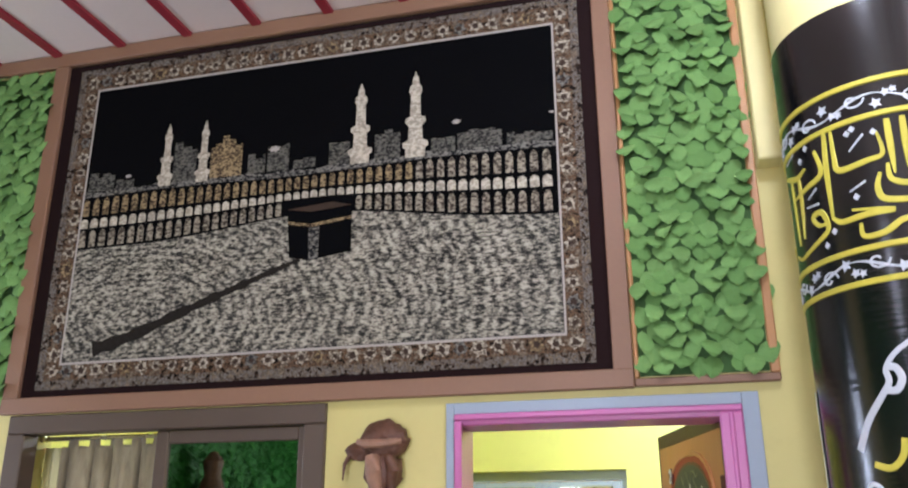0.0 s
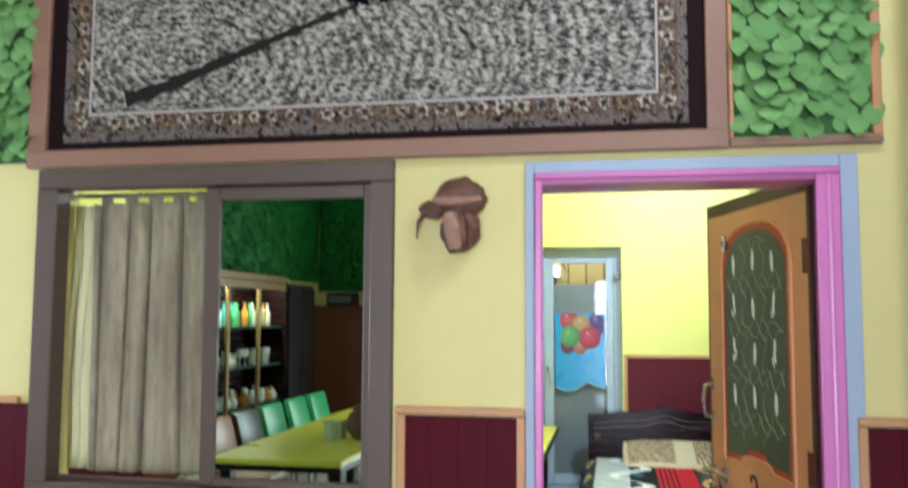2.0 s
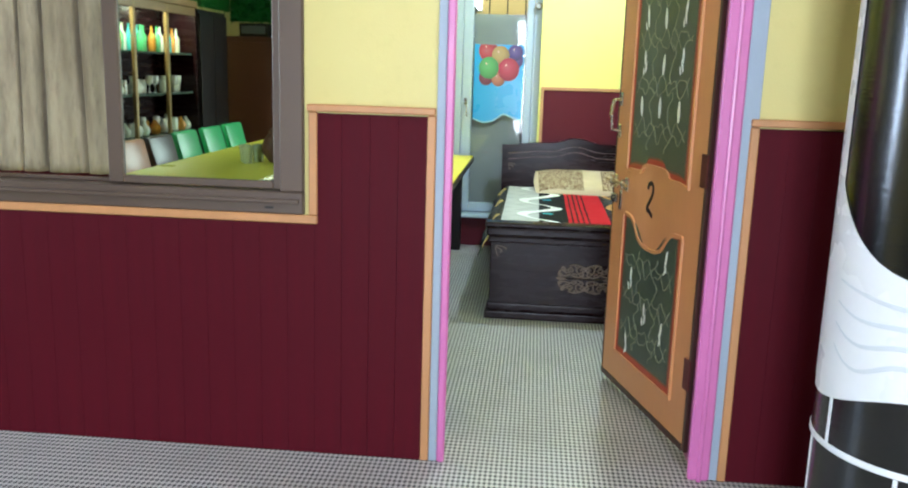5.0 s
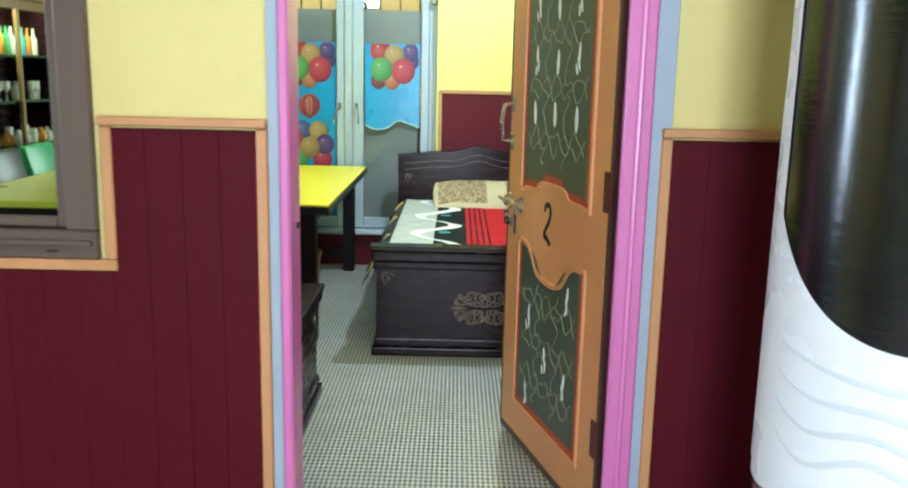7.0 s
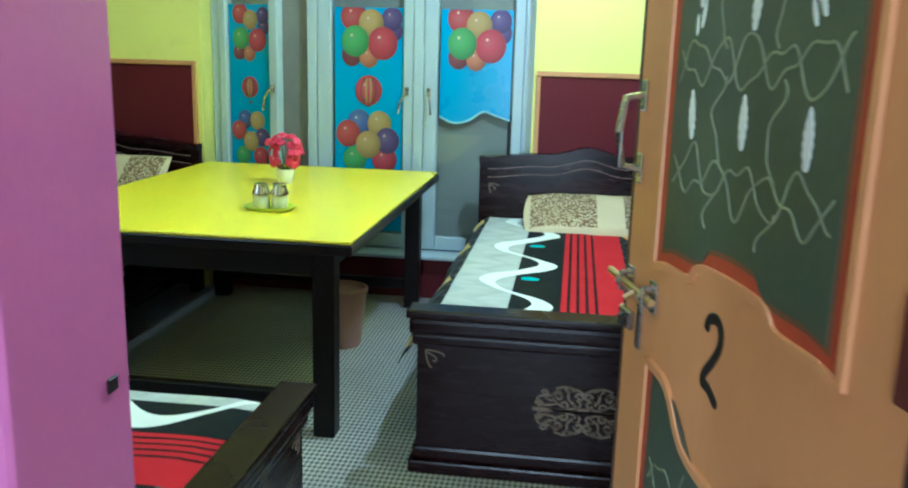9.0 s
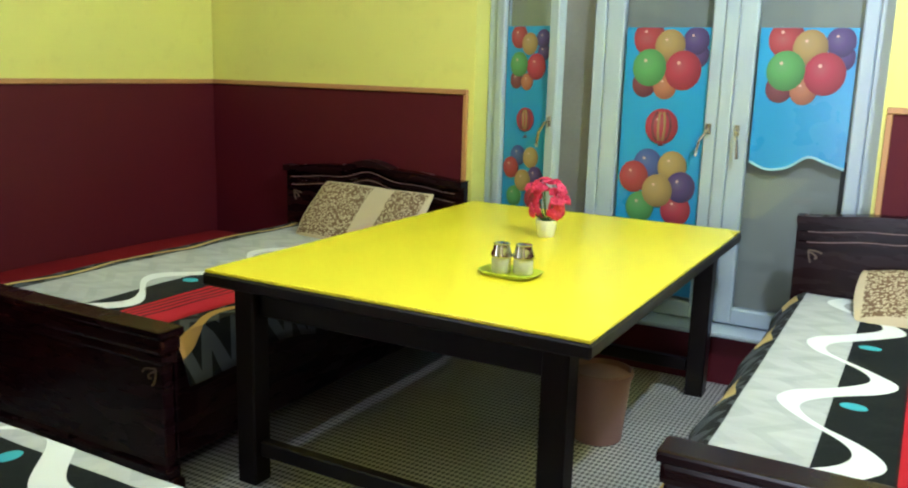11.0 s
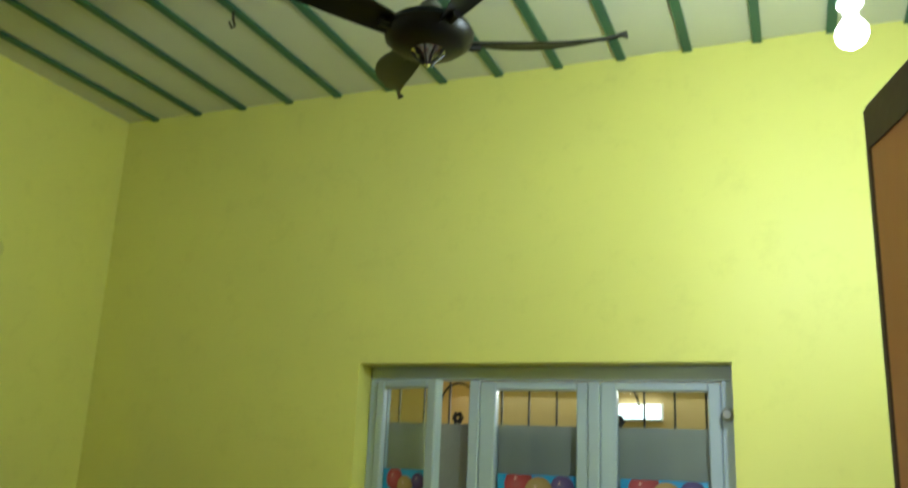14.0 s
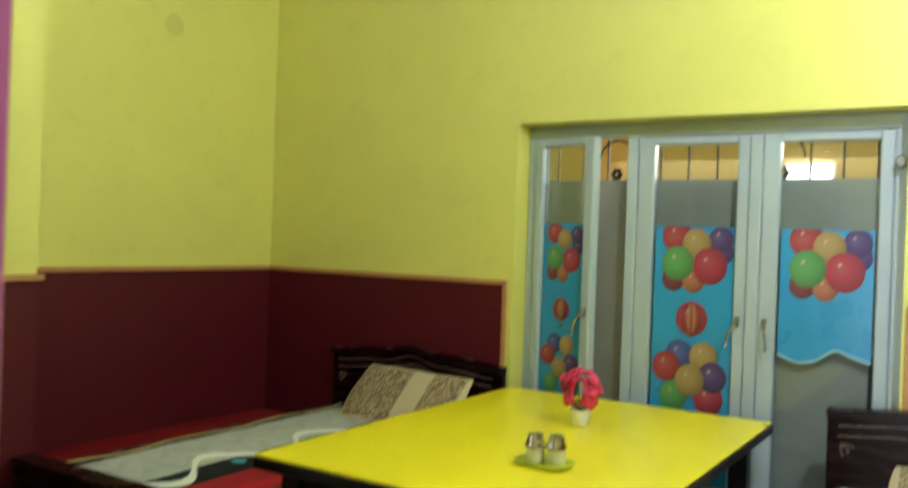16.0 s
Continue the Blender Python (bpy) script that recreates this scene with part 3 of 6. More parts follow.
for b in ((-2.975, -1.225, FAR - 0.022, FAR - 0.0005, 1.286, 1.312), (-1.249, -1.225, FAR - 0.018, FAR - 0.0005, 0.002, 1.285),
          (0.688, 0.712, FAR - 0.018, FAR - 0.0005, 0.002, 1.285), (0.688, 1.618, FAR - 0.022, FAR - 0.0005, 1.286, 1.312),
          (-2.9825, -2.962, 5.23, FAR - 0.023, 1.286, 1.312), (-2.3995, -2.376, W1 + 0.001, 5.224, 1.286, 1.312),
          (1.618, 1.6395, W1 + 0.001, FAR - 0.001, 1.286, 1.312)):
    solid("trim", rbox(*b, 0.003), ORANGE_TRIM, "narrow ochre dado rail", kind="structure")

# brown frame over the doors
for b in ((-1.605, -1.53, 2.17, 3.80), (0.925, 0.995, 2.17, 3.80)):
    rail("trim", b[0], b[1], b[2], b[3], 0.03, W0, BROWN_TRIM, "brown painted frame beside the tapestry")
rail("trim", -1.605, 0.995, 2.165, 2.232, 0.034, W0, BROWN_TRIM, "brown painted rail under the tapestry")
rail("trim", -2.08, 1.47, 3.802, 3.873, 0.03, W0, BROWN_TRIM, "brown painted rail along the ceiling")
rail("trim", 0.996, 1.47, 2.168, 2.196, 0.03, W0, BROWN_TRIM, "brown rail under the leaf panel")
rail("trim", 1.44, 1.47, 2.197, 3.80, 0.026, W0, ORANGE_TRIM, "pale wooden edge of the leaf panel")
rail("trim", 0.997, 1.012, 2.197, 3.80, 0.026, W0, ORANGE_TRIM, "pale wooden edge of the leaf panel")
rail("trim", -2.09, -2.06, 2.18, 3.80, 0.026, W0, ORANGE_TRIM, "pale wooden edge of the leaf panel")

# ---- door frame ----
door_1 = solid("door_1", rbox(0.346, 0.356, W0 + 0.001, W1 - 0.006, 0.001, 2.09, 0.002), PINK, "pink glossy door frame with a blue border", kind="structure")
part("jamb", rbox(1.285, 1.379, W0 + 0.001, W1 - 0.03, 0.001, 2.09, 0.005), PINK, door_1)
part("head", rbox(0.357, 1.284, W0 + 0.001, W1 - 0.03, 2.06, 2.09, 0.004), PINK, door_1)
part("lintel", rbox(0.346, 1.379, W0 + 0.001, W1, 2.0905, 2.124, 0.003), PINK, door_1)
part("casing", rbox(0.350, 0.378, W0 - 0.024, W0 + 0.0005, 0.001, 2.075, 0.006), PINK, door_1)
part("casing", rbox(1.262, 1.337, W0 - 0.024, W0 + 0.0005, 0.001, 2.075, 0.006), PINK, door_1)
part("bead", tube([(1.300, W0 - 0.026, 0.001), (1.300, W0 - 0.026, 2.07)], 0.009), PINK, door_1, smooth=True)
part("casing", rbox(0.350, 1.337, W0 - 0.024, W0 + 0.0005, 2.076, 2.098, 0.005), PINK, door_1)
part("band", rbox(0.319, 0.349, W0 - 0.012, W0 - 0.0005, 0.001, 2.139, 0.002), BLUE_TRIM, door_1, "grey-blue painted border")
part("band", rbox(1.338, 1.392, W0 - 0.012, W0 - 0.0005, 0.001, 2.139, 0.002), BLUE_TRIM, door_1, "grey-blue painted border")
part("band", rbox(0.3495, 1.3375, W0 - 0.012, W0 - 0.0005, 2.099, 2.139, 0.002), BLUE_TRIM, door_1, "grey-blue painted border")
part("strike_plate", rbox(0.3565, 0.361, W1 - 0.062, W1 - 0.040, 0.966, 0.986, 0.002), BLACK_PAINT, door_1, "dark metal strike plate")

# ---- hall window: brown aluminium slider with one mirrored pane ----
window_1 = solid("window_1", rbox(-1.56, -0.147, W0 - 0.02, W0 + 0.07, 2.085, 2.16, 0.005), ALU_BROWN, "brown aluminium sliding window with one mirrored pane", kind="structure")
part("frame", rbox(-1.56, -0.147, W0 - 0.02, W0 + 0.07, 0.9055, 0.985, 0.005), ALU_BROWN, window_1)
part("frame", rbox(-1.56, -1.475, W0 - 0.02, W0 + 0.07, 0.9855, 2.0845, 0.005), ALU_BROWN, window_1)
part("frame", rbox(-0.232, -0.147, W0 - 0.02, W0 + 0.07, 0.9855, 2.0845, 0.005), ALU_BROWN, window_1)
part("sill_lip", rbox(-1.55, -0.16, W0 - 0.034, W0 - 0.0205, 0.945, 0.96, 0.003), ALU_BROWN, window_1)
part("slot", rbox(-0.285, -0.255, W0 - 0.0235, W0 - 0.0205, 0.925, 0.933), BLACK_PAINT, window_1, "dark drain slot")
sash = part("sash", rbox(-0.872, -0.816, W0 + 0.004, W0 + 0.05, 0.99, 2.08, 0.005), ALU_BROWN, window_1)
part("stile", rbox(-0.262, -0.233, W0 + 0.004, W0 + 0.05, 0.99, 2.08, 0.004), ALU_BROWN, sash)
part("rail", rbox(-0.8155, -0.2625, W0 + 0.004, W0 + 0.05, 0.99, 1.018, 0.004), ALU_BROWN, sash)
part("rail", rbox(-0.8155, -0.2625, W0 + 0.004, W0 + 0.05, 2.03, 2.08, 0.004), ALU_BROWN, sash)
part("pane", rbox(-0.8155, -0.2625, W0 + 0.018, W0 + 0.024, 1.018, 2.03), MIRROR, sash, "tinted mirror glass")
part("track", rbox(-1.474, -0.873, W0 + 0.052, W0 + 0.068, 0.986, 1.0, 0.002), ALU_BROWN, window_1)

# curtain behind the open half
bm = bmesh.new()
cols, rows = 420, 24
pleats = [0.045 + 0.178 * k + 0.022 * math.sin(k * 2.3) for k in range(6)]
grid = []
for j in range(rows + 1):
    v = j / rows
    z = 2.078 - v * 1.085
    line = []
    for i in range(cols + 1):
        u = i / cols
        x = -1.445 + 0.64 * u + 0.012 * v * math.sin(9 * u + 2)
        fold = 0.010 * math.sin(u * 34 + 1.5 * v) + 0.005 * math.sin(u * 71) * v - 0.012
        for k, c in enumerate(pleats):
            at = c + 0.012 * math.sin(2.2 * v + k * 1.7) * v
            fold += (0.20 - 0.13 * v) * min(1, v * 9) * math.exp(-((u - at) / (0.0105 + 0.006 * v)) ** 2)
        line.append(bm.verts.new((x, W1 - 0.06 + fold, z - (0.028 if j == 0 and math.sin(u * 2 * math.pi * 6 + 1.2) > 0.35 else 0))))
    grid.append(line)
for a, b in zip(grid, grid[1:]):
    for i in range(cols):
        bm.faces.new((a[i], a[i + 1], b[i + 1], b[i]))
curtain = thing("curtain", Matrix(), "streaked grey-beige curtain hanging in loose folds behind the window", "curtain")
cloth = part("cloth", bm, CURTAIN, curtain, smooth=True)
cloth.modifiers.new("thickness", "SOLIDIFY").thickness = 0.004
# pale strip added for the lit wall reveal; its brightness is in the colour
lining = bmesh.new()
rows = [[lining.verts.new((x + 0.006 * math.sin(k * 0.7), W1 - 0.035 + 0.010 * math.sin(x * 160 + k * 0.4), 2.05 - 1.055 * k / 12)) for x in (-1.556 + 0.010 * i for i in range(13))] for k in range(13)]
for a, b in zip(rows, rows[1:]):
    for i in range(12):
        lining.faces.new((a[i], a[i + 1], b[i + 1], b[i]))
edge = part("lining", lining, LIT_REVEAL, curtain, "pale cream strip for the lit reveal at the curtain's edge", True)
edge.modifiers.new("thickness", "SOLIDIFY").thickness = 0.003
part("curtain_rod", tube([(-1.555, W1 - 0.06, 2.085), (-0.15, W1 - 0.06, 2.085)], 0.010), CHROME, curtain, smooth=True)
for x in (-1.548, -0.158):
    part("bracket", rbox(x - 0.011, x + 0.011, W1 - 0.075, W1 - 0.045, 2.072, 2.159, 0.003), CHROME, curtain)

# ---- far window: pale French window with balloon film ----
WY = FAR + 0.14
window_2 = solid("window_2", rbox(-1.192, 0.670, WY, WY + 0.07, 2.085, 2.156, 0.005), UPVC, "pale blue French window with balloon film on its panes", kind="structure")
part("window_frame", rbox(-1.192, -1.135, WY, WY + 0.07, 0.262, 2.0845, 0.005), UPVC, window_2)
part("window_frame", rbox(0.612, 0.670, WY, WY + 0.07, 0.262, 2.0845, 0.005), UPVC, window_2)
part("mullion", rbox(-0.625, -0.570, WY, WY + 0.07, 0.262, 2.0845, 0.005), UPVC, window_2)
part("window_sill", rbox(-1.192, 0.670, FAR - 0.01, WY + 0.09, 0.2405, 0.2615, 0.006), UPVC, window_2, "pale dusty window sill")


def leaf_sash(x0, x1, y, parent, lead=0.058):
    s = part("sash", rbox(x0, x0 + lead, y - 0.03, y + 0.03, 0.268, 2.078, 0.006), UPVC, parent)
    part("stile", rbox(x1 - 0.058, x1, y - 0.03, y + 0.03, 0.268, 2.078, 0.006), UPVC, s)
    part("rail", rbox(x0 + lead + 0.0005, x1 - 0.0585, y - 0.03, y + 0.03, 0.268, 0.345, 0.006), UPVC, s)
    part("rail", rbox(x0 + lead + 0.0005, x1 - 0.0585, y - 0.03, y + 0.03, 2.038, 2.078, 0.006), UPVC, s)
    pane = part("pane", rbox(x0 + lead + 0.0005, x1 - 0.0585, y - 0.003, y + 0.002, 0.3455, 2.0375), PANE, s, "clear glass")
    pane.visible_shadow = False
    return s


def handle(x, y, z, parent, lean=0.03):
    h = part("handle", rbox(x - 0.012, x + 0.012, y - 0.012, y, z - 0.02, z + 0.03, 0.003), CHROME, parent, "worn metal handle")
    part("lever", tube([(x, y - 0.01, z + 0.005), (x, y - 0.04, z), (x - lean, y - 0.045, z - 0.05), (x - lean * 1.4, y - 0.045, z - 0.12)], 0.007, 6), CHROME, h, smooth=True)


def balloons(parent, x0, x1, y, z0, z1, torn):
    """Blue film with printed balloon bunches, laid on a pane."""
    rng = random.Random(4)
    place = lambda a, b, h: (a, y - h, b)
    w = x1 - x0
    if torn:
        pts = [(0, 0.02), (0.2, -0.012), (0.42, 0.004), (0.62, 0.055), (0.8, 0.035), (1.0, 0.01)]
        low = [(x0 + w * a, z0 + b) for a, b in smooth_path(pts, 5)]
    else:
        low = [(x0, z0), (x1, z0)]
    film = part("film", slab(low + [(x1, z1), (x0, z1)], place, 0.0012), FILM_BLUE, parent, "blue printed balloon film")
    if torn:
        part("torn_edge", ribbon(low, 0.012, lambda a, b, h: (a, y - 0.0012 - h, b), 0.001), TORN_EDGE, film)
    # across the film, metres under its top, radius in metres, ink
    bunch = [(0.85, 0.125, 0.050, "purple"), (0.28, 0.050, 0.068, "red"), (0.83, 0.060, 0.054, "purple"), (0.53, 0.085, 0.064, "gold"), (0.25, 0.262, 0.052, "plum"),
             (0.50, 0.270, 0.050, "orange"), (0.70, 0.195, 0.076, "crimson"), (0.30, 0.185, 0.072, "green")]
    bunch2 = [(0.36, 0.640, 0.062, "blue"), (0.66, 0.645, 0.062, "gold"), (0.20, 0.705, 0.064, "red"), (0.30, 0.850, 0.062, "green"), (0.74, 0.850, 0.064, "crimson"),
              (0.78, 0.740, 0.062, "purple"), (0.50, 0.765, 0.066, "gold")]
    todo = [(a, z1 - b, r, h) for a, b, r, h in bunch]
    if not torn:
        todo += [(a, z1 - b, r, h) for a, b, r, h in bunch2] + [(0.50, z1 - 0.457, 0.070, "crimson")]
    for k, (a, zc, r, h) in enumerate(todo):
        r *= 1.12 * w / 0.398
        ring = []
        for i in range(20):
            t = 2 * math.pi * i / 20
            ring.append((x0 + w * a + r * math.cos(t), min(z1 - 0.001, zc + r * 1.08 * math.sin(t))))
        lay = 0.0014 + 0.0004 * k
        b = part("balloon_print", slab(ring, lambda p, q, d: (p, y - d * lay / 0.001, q), 0.001), BALLOON[h], film)
        if zc + r * 0.6 < z1:
            part("gleam", slab([(x0 + w * a + r * (0.10 * math.cos(i) - 0.25), zc + r * (0.10 * math.sin(i) + 0.40)) for i in range(7)], lambda p, q, d: (p, y - lay - 0.0003 - d * 0.2, q), 0.001), GLEAM, b)
    if not torn:
        # knot and stripes of the single balloon
        zc, q = z1 - 0.457, 0.078 * w / 0.398
        for k in (-0.55, -0.2, 0.2, 0.55):
            band = [(x0 + w * 0.5 + q * k * math.cos(i * 0.35 - 1.05), zc + q * math.sin(i * 0.35 - 1.05)) for i in range(7)]
            part("stripe", ribbon(band, 0.012, lambda p, q, d: (p, y - 0.0085 - d, q), 0.0006), BALLOON["plum" if abs(k) > 0.4 else "gold"], film)
        part("knot", slab([(x0 + w * 0.5, zc - 0.072), (x0 + w * 0.5 - 0.014, zc - 0.094), (x0 + w * 0.5 + 0.016, zc - 0.090)], lambda p, q, d: (p, y - 0.0016 - d, q), 0.001), BALLOON["plum"], film)
    return film


def balloon_ink(name, color):
    """Printed balloon: lighter towards one shoulder, deeper at the rim."""
    g = Graph(name)
    sep = g.node("ShaderNodeSeparateXYZ")
    g.t.links.new(g.coord.outputs["Generated"], sep.inputs[0])
    dx = g.math("SUBTRACT", sep.outputs[0], 0.40)
    dz = g.math("SUBTRACT", sep.outputs[2], 0.62)
    d = g.math("SQRT", g.math("ADD", g.math("MULTIPLY", dx, dx), g.math("MULTIPLY", dz, dz)))
    c = g.ramp(d, [(0.02, tuple(0.76 * v + 0.07 for v in color)), (0.26, scaled(color, 0.92)), (0.62, scaled(color, 0.46))])
    c = g.mix(g.math("MULTIPLY", g.noise(20, 2), 0.35), c, scaled(color, 0.7))
    return g.done(c, 0.45)


BALLOON = {k: balloon_ink("printed_" + k, c) for k, c in
           {"red": rgb(172, 66, 76), "gold": rgb(174, 146, 96), "purple": rgb(86, 68, 128), "green": rgb(98, 164, 98), "crimson": rgb(176, 60, 82),
            "plum": rgb(124, 62, 78), "orange": rgb(180, 114, 88), "blue": rgb(76, 94, 168)}.items()}
GLEAM = plain("printed_gleam", rgb(214, 176, 168), 0.3, vary=0.05, bump=0)

s2 = leaf_sash(-0.568, -0.010, WY + 0.035, window_2, 0.085)
balloons(s2, -0.470, -0.072, WY + 0.0315, 0.36, 1.630, False)
handle(-0.045, WY + 0.004, 1.17, s2)
s3 = leaf_sash(0.050, 0.610, WY + 0.035, window_2, 0.078)
part("astragal", rbox(-0.009, 0.049, WY - 0.004, WY + 0.066, 0.268, 2.078, 0.005), UPVC, s3)
balloons(s3, 0.140, 0.540, WY + 0.0315, 1.02, 1.630, True)
handle(0.082, WY + 0.004, 1.17, s3, -0.012)
# the first sash stands open into the room
open_sash = tagged(new("window_3"), "open window sash with balloon film", kind="structure")
open_sash.matrix_world = pose(-1.130, WY + 0.005, 0, 0, 0, -16)
s1 = leaf_sash(0.0, 0.40, 0.0, open_sash, 0.05)
balloons(s1, 0.056, 0.336, -0.0035, 0.36, 1.630, False)
handle(0.372, -0.03, 1.17, s1)
# black strip stands in for the dark gap where the backing sheet ends
part("seal_strip", rbox(0.527, 0.551, WY + 0.0665, WY + 0.0705, 0.35, 1.06), IRON, window_2, "black strip for the dark gap beside the torn film")
# grey sheet and grille outside
part("backing_sheet", rbox(-1.134, 0.611, WY + 0.072, WY + 0.076, 0.262, 1.868), GREY_FILM, window_2, "dusty grey sheet behind the panes")
for i in range(12):
    x = -1.06 + 0.145 * i
    part("grille_bar", tube([(x, WY + 0.100, 0.262), (x, WY + 0.100, 2.155)], 0.006, 6), IRON, window_2)
for x in (-0.72, 0.12):
    ring = [(x + 0.10 * math.cos(t * math.pi / 10), WY + 0.100, 1.97 + 0.11 * math.sin(t * math.pi / 10)) for t in range(11)]
    part("grille_scroll", tube(ring, 0.006, 6), IRON, window_2)
    for k in range(6):
        a = k * math.pi / 3
        part("grille_flower", ball((x + 0.02 * math.cos(a), WY + 0.098, 1.90 + 0.02 * math.sin(a)), 0.014, (1, 0.4, 1), 8), IRON, window_2)


# ---- the panel door, standing open ----
door = thing("panel_door", pose(1.300, 3.368, 0.02, 0, 0, 105.7), "orange-brown panel door with dark leaf paintings, standing open", "door")
DW = 0.880
on_door = lambda a, b, h: (a, 0.036 + h, b)
part("leaf", rbox(0.004, DW - 0.004, 0.0, 0.036, 0.016, 2.075, 0.003), DOOR_ORANGE, door)
part("free_edge", rbox(DW - 0.0039, DW + 0.008, -0.001, 0.037, 0.016, 2.075, 0.002), DOOR_EDGE, door, "dark brown worn edge")
part("hinge_edge", rbox(-0.014, 0.0039, -0.001, 0.037, 0.016, 2.075, 0.002), DOOR_EDGE, door, "dark brown edge")
part("top_edge", rbox(0.004, DW - 0.004, 0.0365, 0.0385, 2.02, 2.075, 0.001), DOOR_EDGE, door, "dark brown band along the top")
part("foot_edge", rbox(0.004, DW - 0.004, 0.0365, 0.0385, 0.016, 0.045, 0.001), DOOR_EDGE, door, "scuffed dark foot")


def panel_outline(u0, u1, zlow, ztop, arch, dip):
    """A panel shape with an arched or stepped head and a shaped foot."""
    c, w = (u0 + u1) / 2, (u1 - u0)
    top = [(u0, ztop - arch)] + [(c - w / 2 * math.cos(math.pi * i / 12), ztop - arch + arch * math.sin(math.pi * i / 12)) for i in range(1, 12)] + [(u1, ztop - arch)]
    foot = smooth_path([(u1, zlow), (u1 - 0.10 * w, zlow + 0.25 * dip), (u1 - 0.30 * w, zlow + 0.35 * dip), (c + 0.12 * w, zlow + dip), (c - 0.12 * w, zlow + dip), (u0 + 0.30 * w, zlow + 0.35 * dip), (u0 + 0.10 * w, zlow + 0.25 * dip), (u0, zlow)], 4)
    return top + foot


def grown(outline, k):
    ca = sum(p[0] for p in outline) / len(outline)
    cb = sum(p[1] for p in outline) / len(outline)
    return [(a + math.copysign(k, a - ca) * min(1, abs(a - ca) / 0.08), b + math.copysign(k, b - cb) * min(1, abs(b - cb) / 0.2)) for a, b in outline]


def feather(cx, cz, size, place, lean):
    out = []
    for i in range(13):
        t = i / 12
        w = 0.16 * size * math.sin(math.pi * min(1, t * 0.9 + 0.08)) ** 0.8 * (1.0 if i % 2 else 0.72)
        out.append((t, w))
    pts = [(cx + w + lean * t * size, cz + (t - 0.5) * size) for t, w in out] + [(cx - w + lean * t * size, cz + (t - 0.5) * size) for t, w in reversed(out)]
    return slab(pts, place, 0.0016)


def painted_panel(u0, u1, z0, z1, arch, dip, rows, seed):
    outline = panel_outline(u0, u1, z0, z1, arch, dip)
    if arch < 0.05:
        # shaped head that follows the lock rail
        c, w = (u0 + u1) / 2, u1 - u0
        head = smooth_path([(u0, z1), (u0 + 0.2 * w, z1 - 0.01), (u0 + 0.36 * w, z1 - 0.075), (c, z1 - 0.09), (u1 - 0.36 * w, z1 - 0.075), (u1 - 0.2 * w, z1 - 0.01), (u1, z1)], 4)
        outline = head + [(u1, z0), (u0, z0)]
    halo = part("red_surround", slab(grown(outline, 0.036), on_door, 0.002), DOOR_RED, door, "brick-red airbrushed surround")
    part("dim_surround", slab(grown(outline, 0.010), lambda a, b, h: on_door(a, b, h + 0.0012), 0.0015), DOOR_DIM, halo)
    ground = part("painted_panel", slab(outline, lambda a, b, h: on_door(a, b, h + 0.0022), 0.002), PANEL_GREEN, door, "dark green painted panel with pale vines and leaves")
    over = lambda a, b, h: on_door(a, b, h + 0.0044)
    rim = grown(outline, 0.040)
    moulding = ribbon(rim + [rim[0]], 0.018, on_door, 0.008)
    part("moulding", moulding, DOOR_ORANGE, door)
    rng = random.Random(seed)
    w = u1 - u0
    inside = lambda a, b: u0 + 0.015 < a < u1 - 0.015 and z0 + (dip if abs(a - (u0 + u1) / 2) < w * 0.3 else dip * 0.4) + 0.02 < b < z1 - 0.02 - (arch * (1 - math.sqrt(max(0, 1 - ((a - (u0 + u1) / 2) / (w / 2)) ** 2))) if arch >= 0.05 else 0.09)
    # ogee vines that close round each leaf
    pitch = 0.178 if arch >= 0.05 else 0.15
    first = z1 - (0.115 if arch >= 0.05 else 0.10)

    def draw(points, width=0.0042):
        run = []
        for p in points + [None]:
            if p and inside(*p):
                run.append(p)
            else:
                if len(run) > 4:
                    part("vine", ribbon(run, width, over, 0.0012), VINE, ground)
                run = []

    for r in range(rows + 1):
        zc = first + pitch * (0.5 - r)
        for sgn in (1, -1):
            wob = rng.uniform(0, 6)
            ogee = lambda a: zc - sgn * (0.004 + 0.031 * math.cos(6 * math.pi * (a - u0) / w + math.pi)) + 0.011 * math.sin(31 * (a - u0) / w + wob) + 0.006 * math.sin(53 * (a - u0) / w + 2 * wob)
            draw([(u0 + w * i / 100, ogee(u0 + w * i / 100)) for i in range(101)])
        for k in (1, 2):
            c = u0 + w * k / 3
            draw([(c + 0.020 * math.sin(2 * math.pi * i / 16 + r + k) + 0.006 * math.sin(i * 0.8 + r), zc - 0.02 - (pitch - 0.04) * i / 16) for i in range(17)])
    for r in range(rows):
        for k in range(3):
            if arch < 0.05 and (r, k) not in ((0, 0), (1, 2), (2, 1), (2, 0), (3, 2)):
                continue
            a = u0 + w * (0.167 + 0.333 * k) + rng.uniform(-0.006, 0.006)
            b = first - pitch * r + rng.uniform(-0.006, 0.006) + (0.03 if (arch < 0.05 and r == 2 and k == 1) else 0) - (0.012 if r == 0 and k != 1 else 0)
            if arch < 0.05 or k != 1 and r in (1, 2):
                # a sprig of three small leaves
                part("painted_leaf", feather(a, b + 0.024, 0.056, over, rng.uniform(-0.2, 0.2)), LEAF_WHITE, ground)
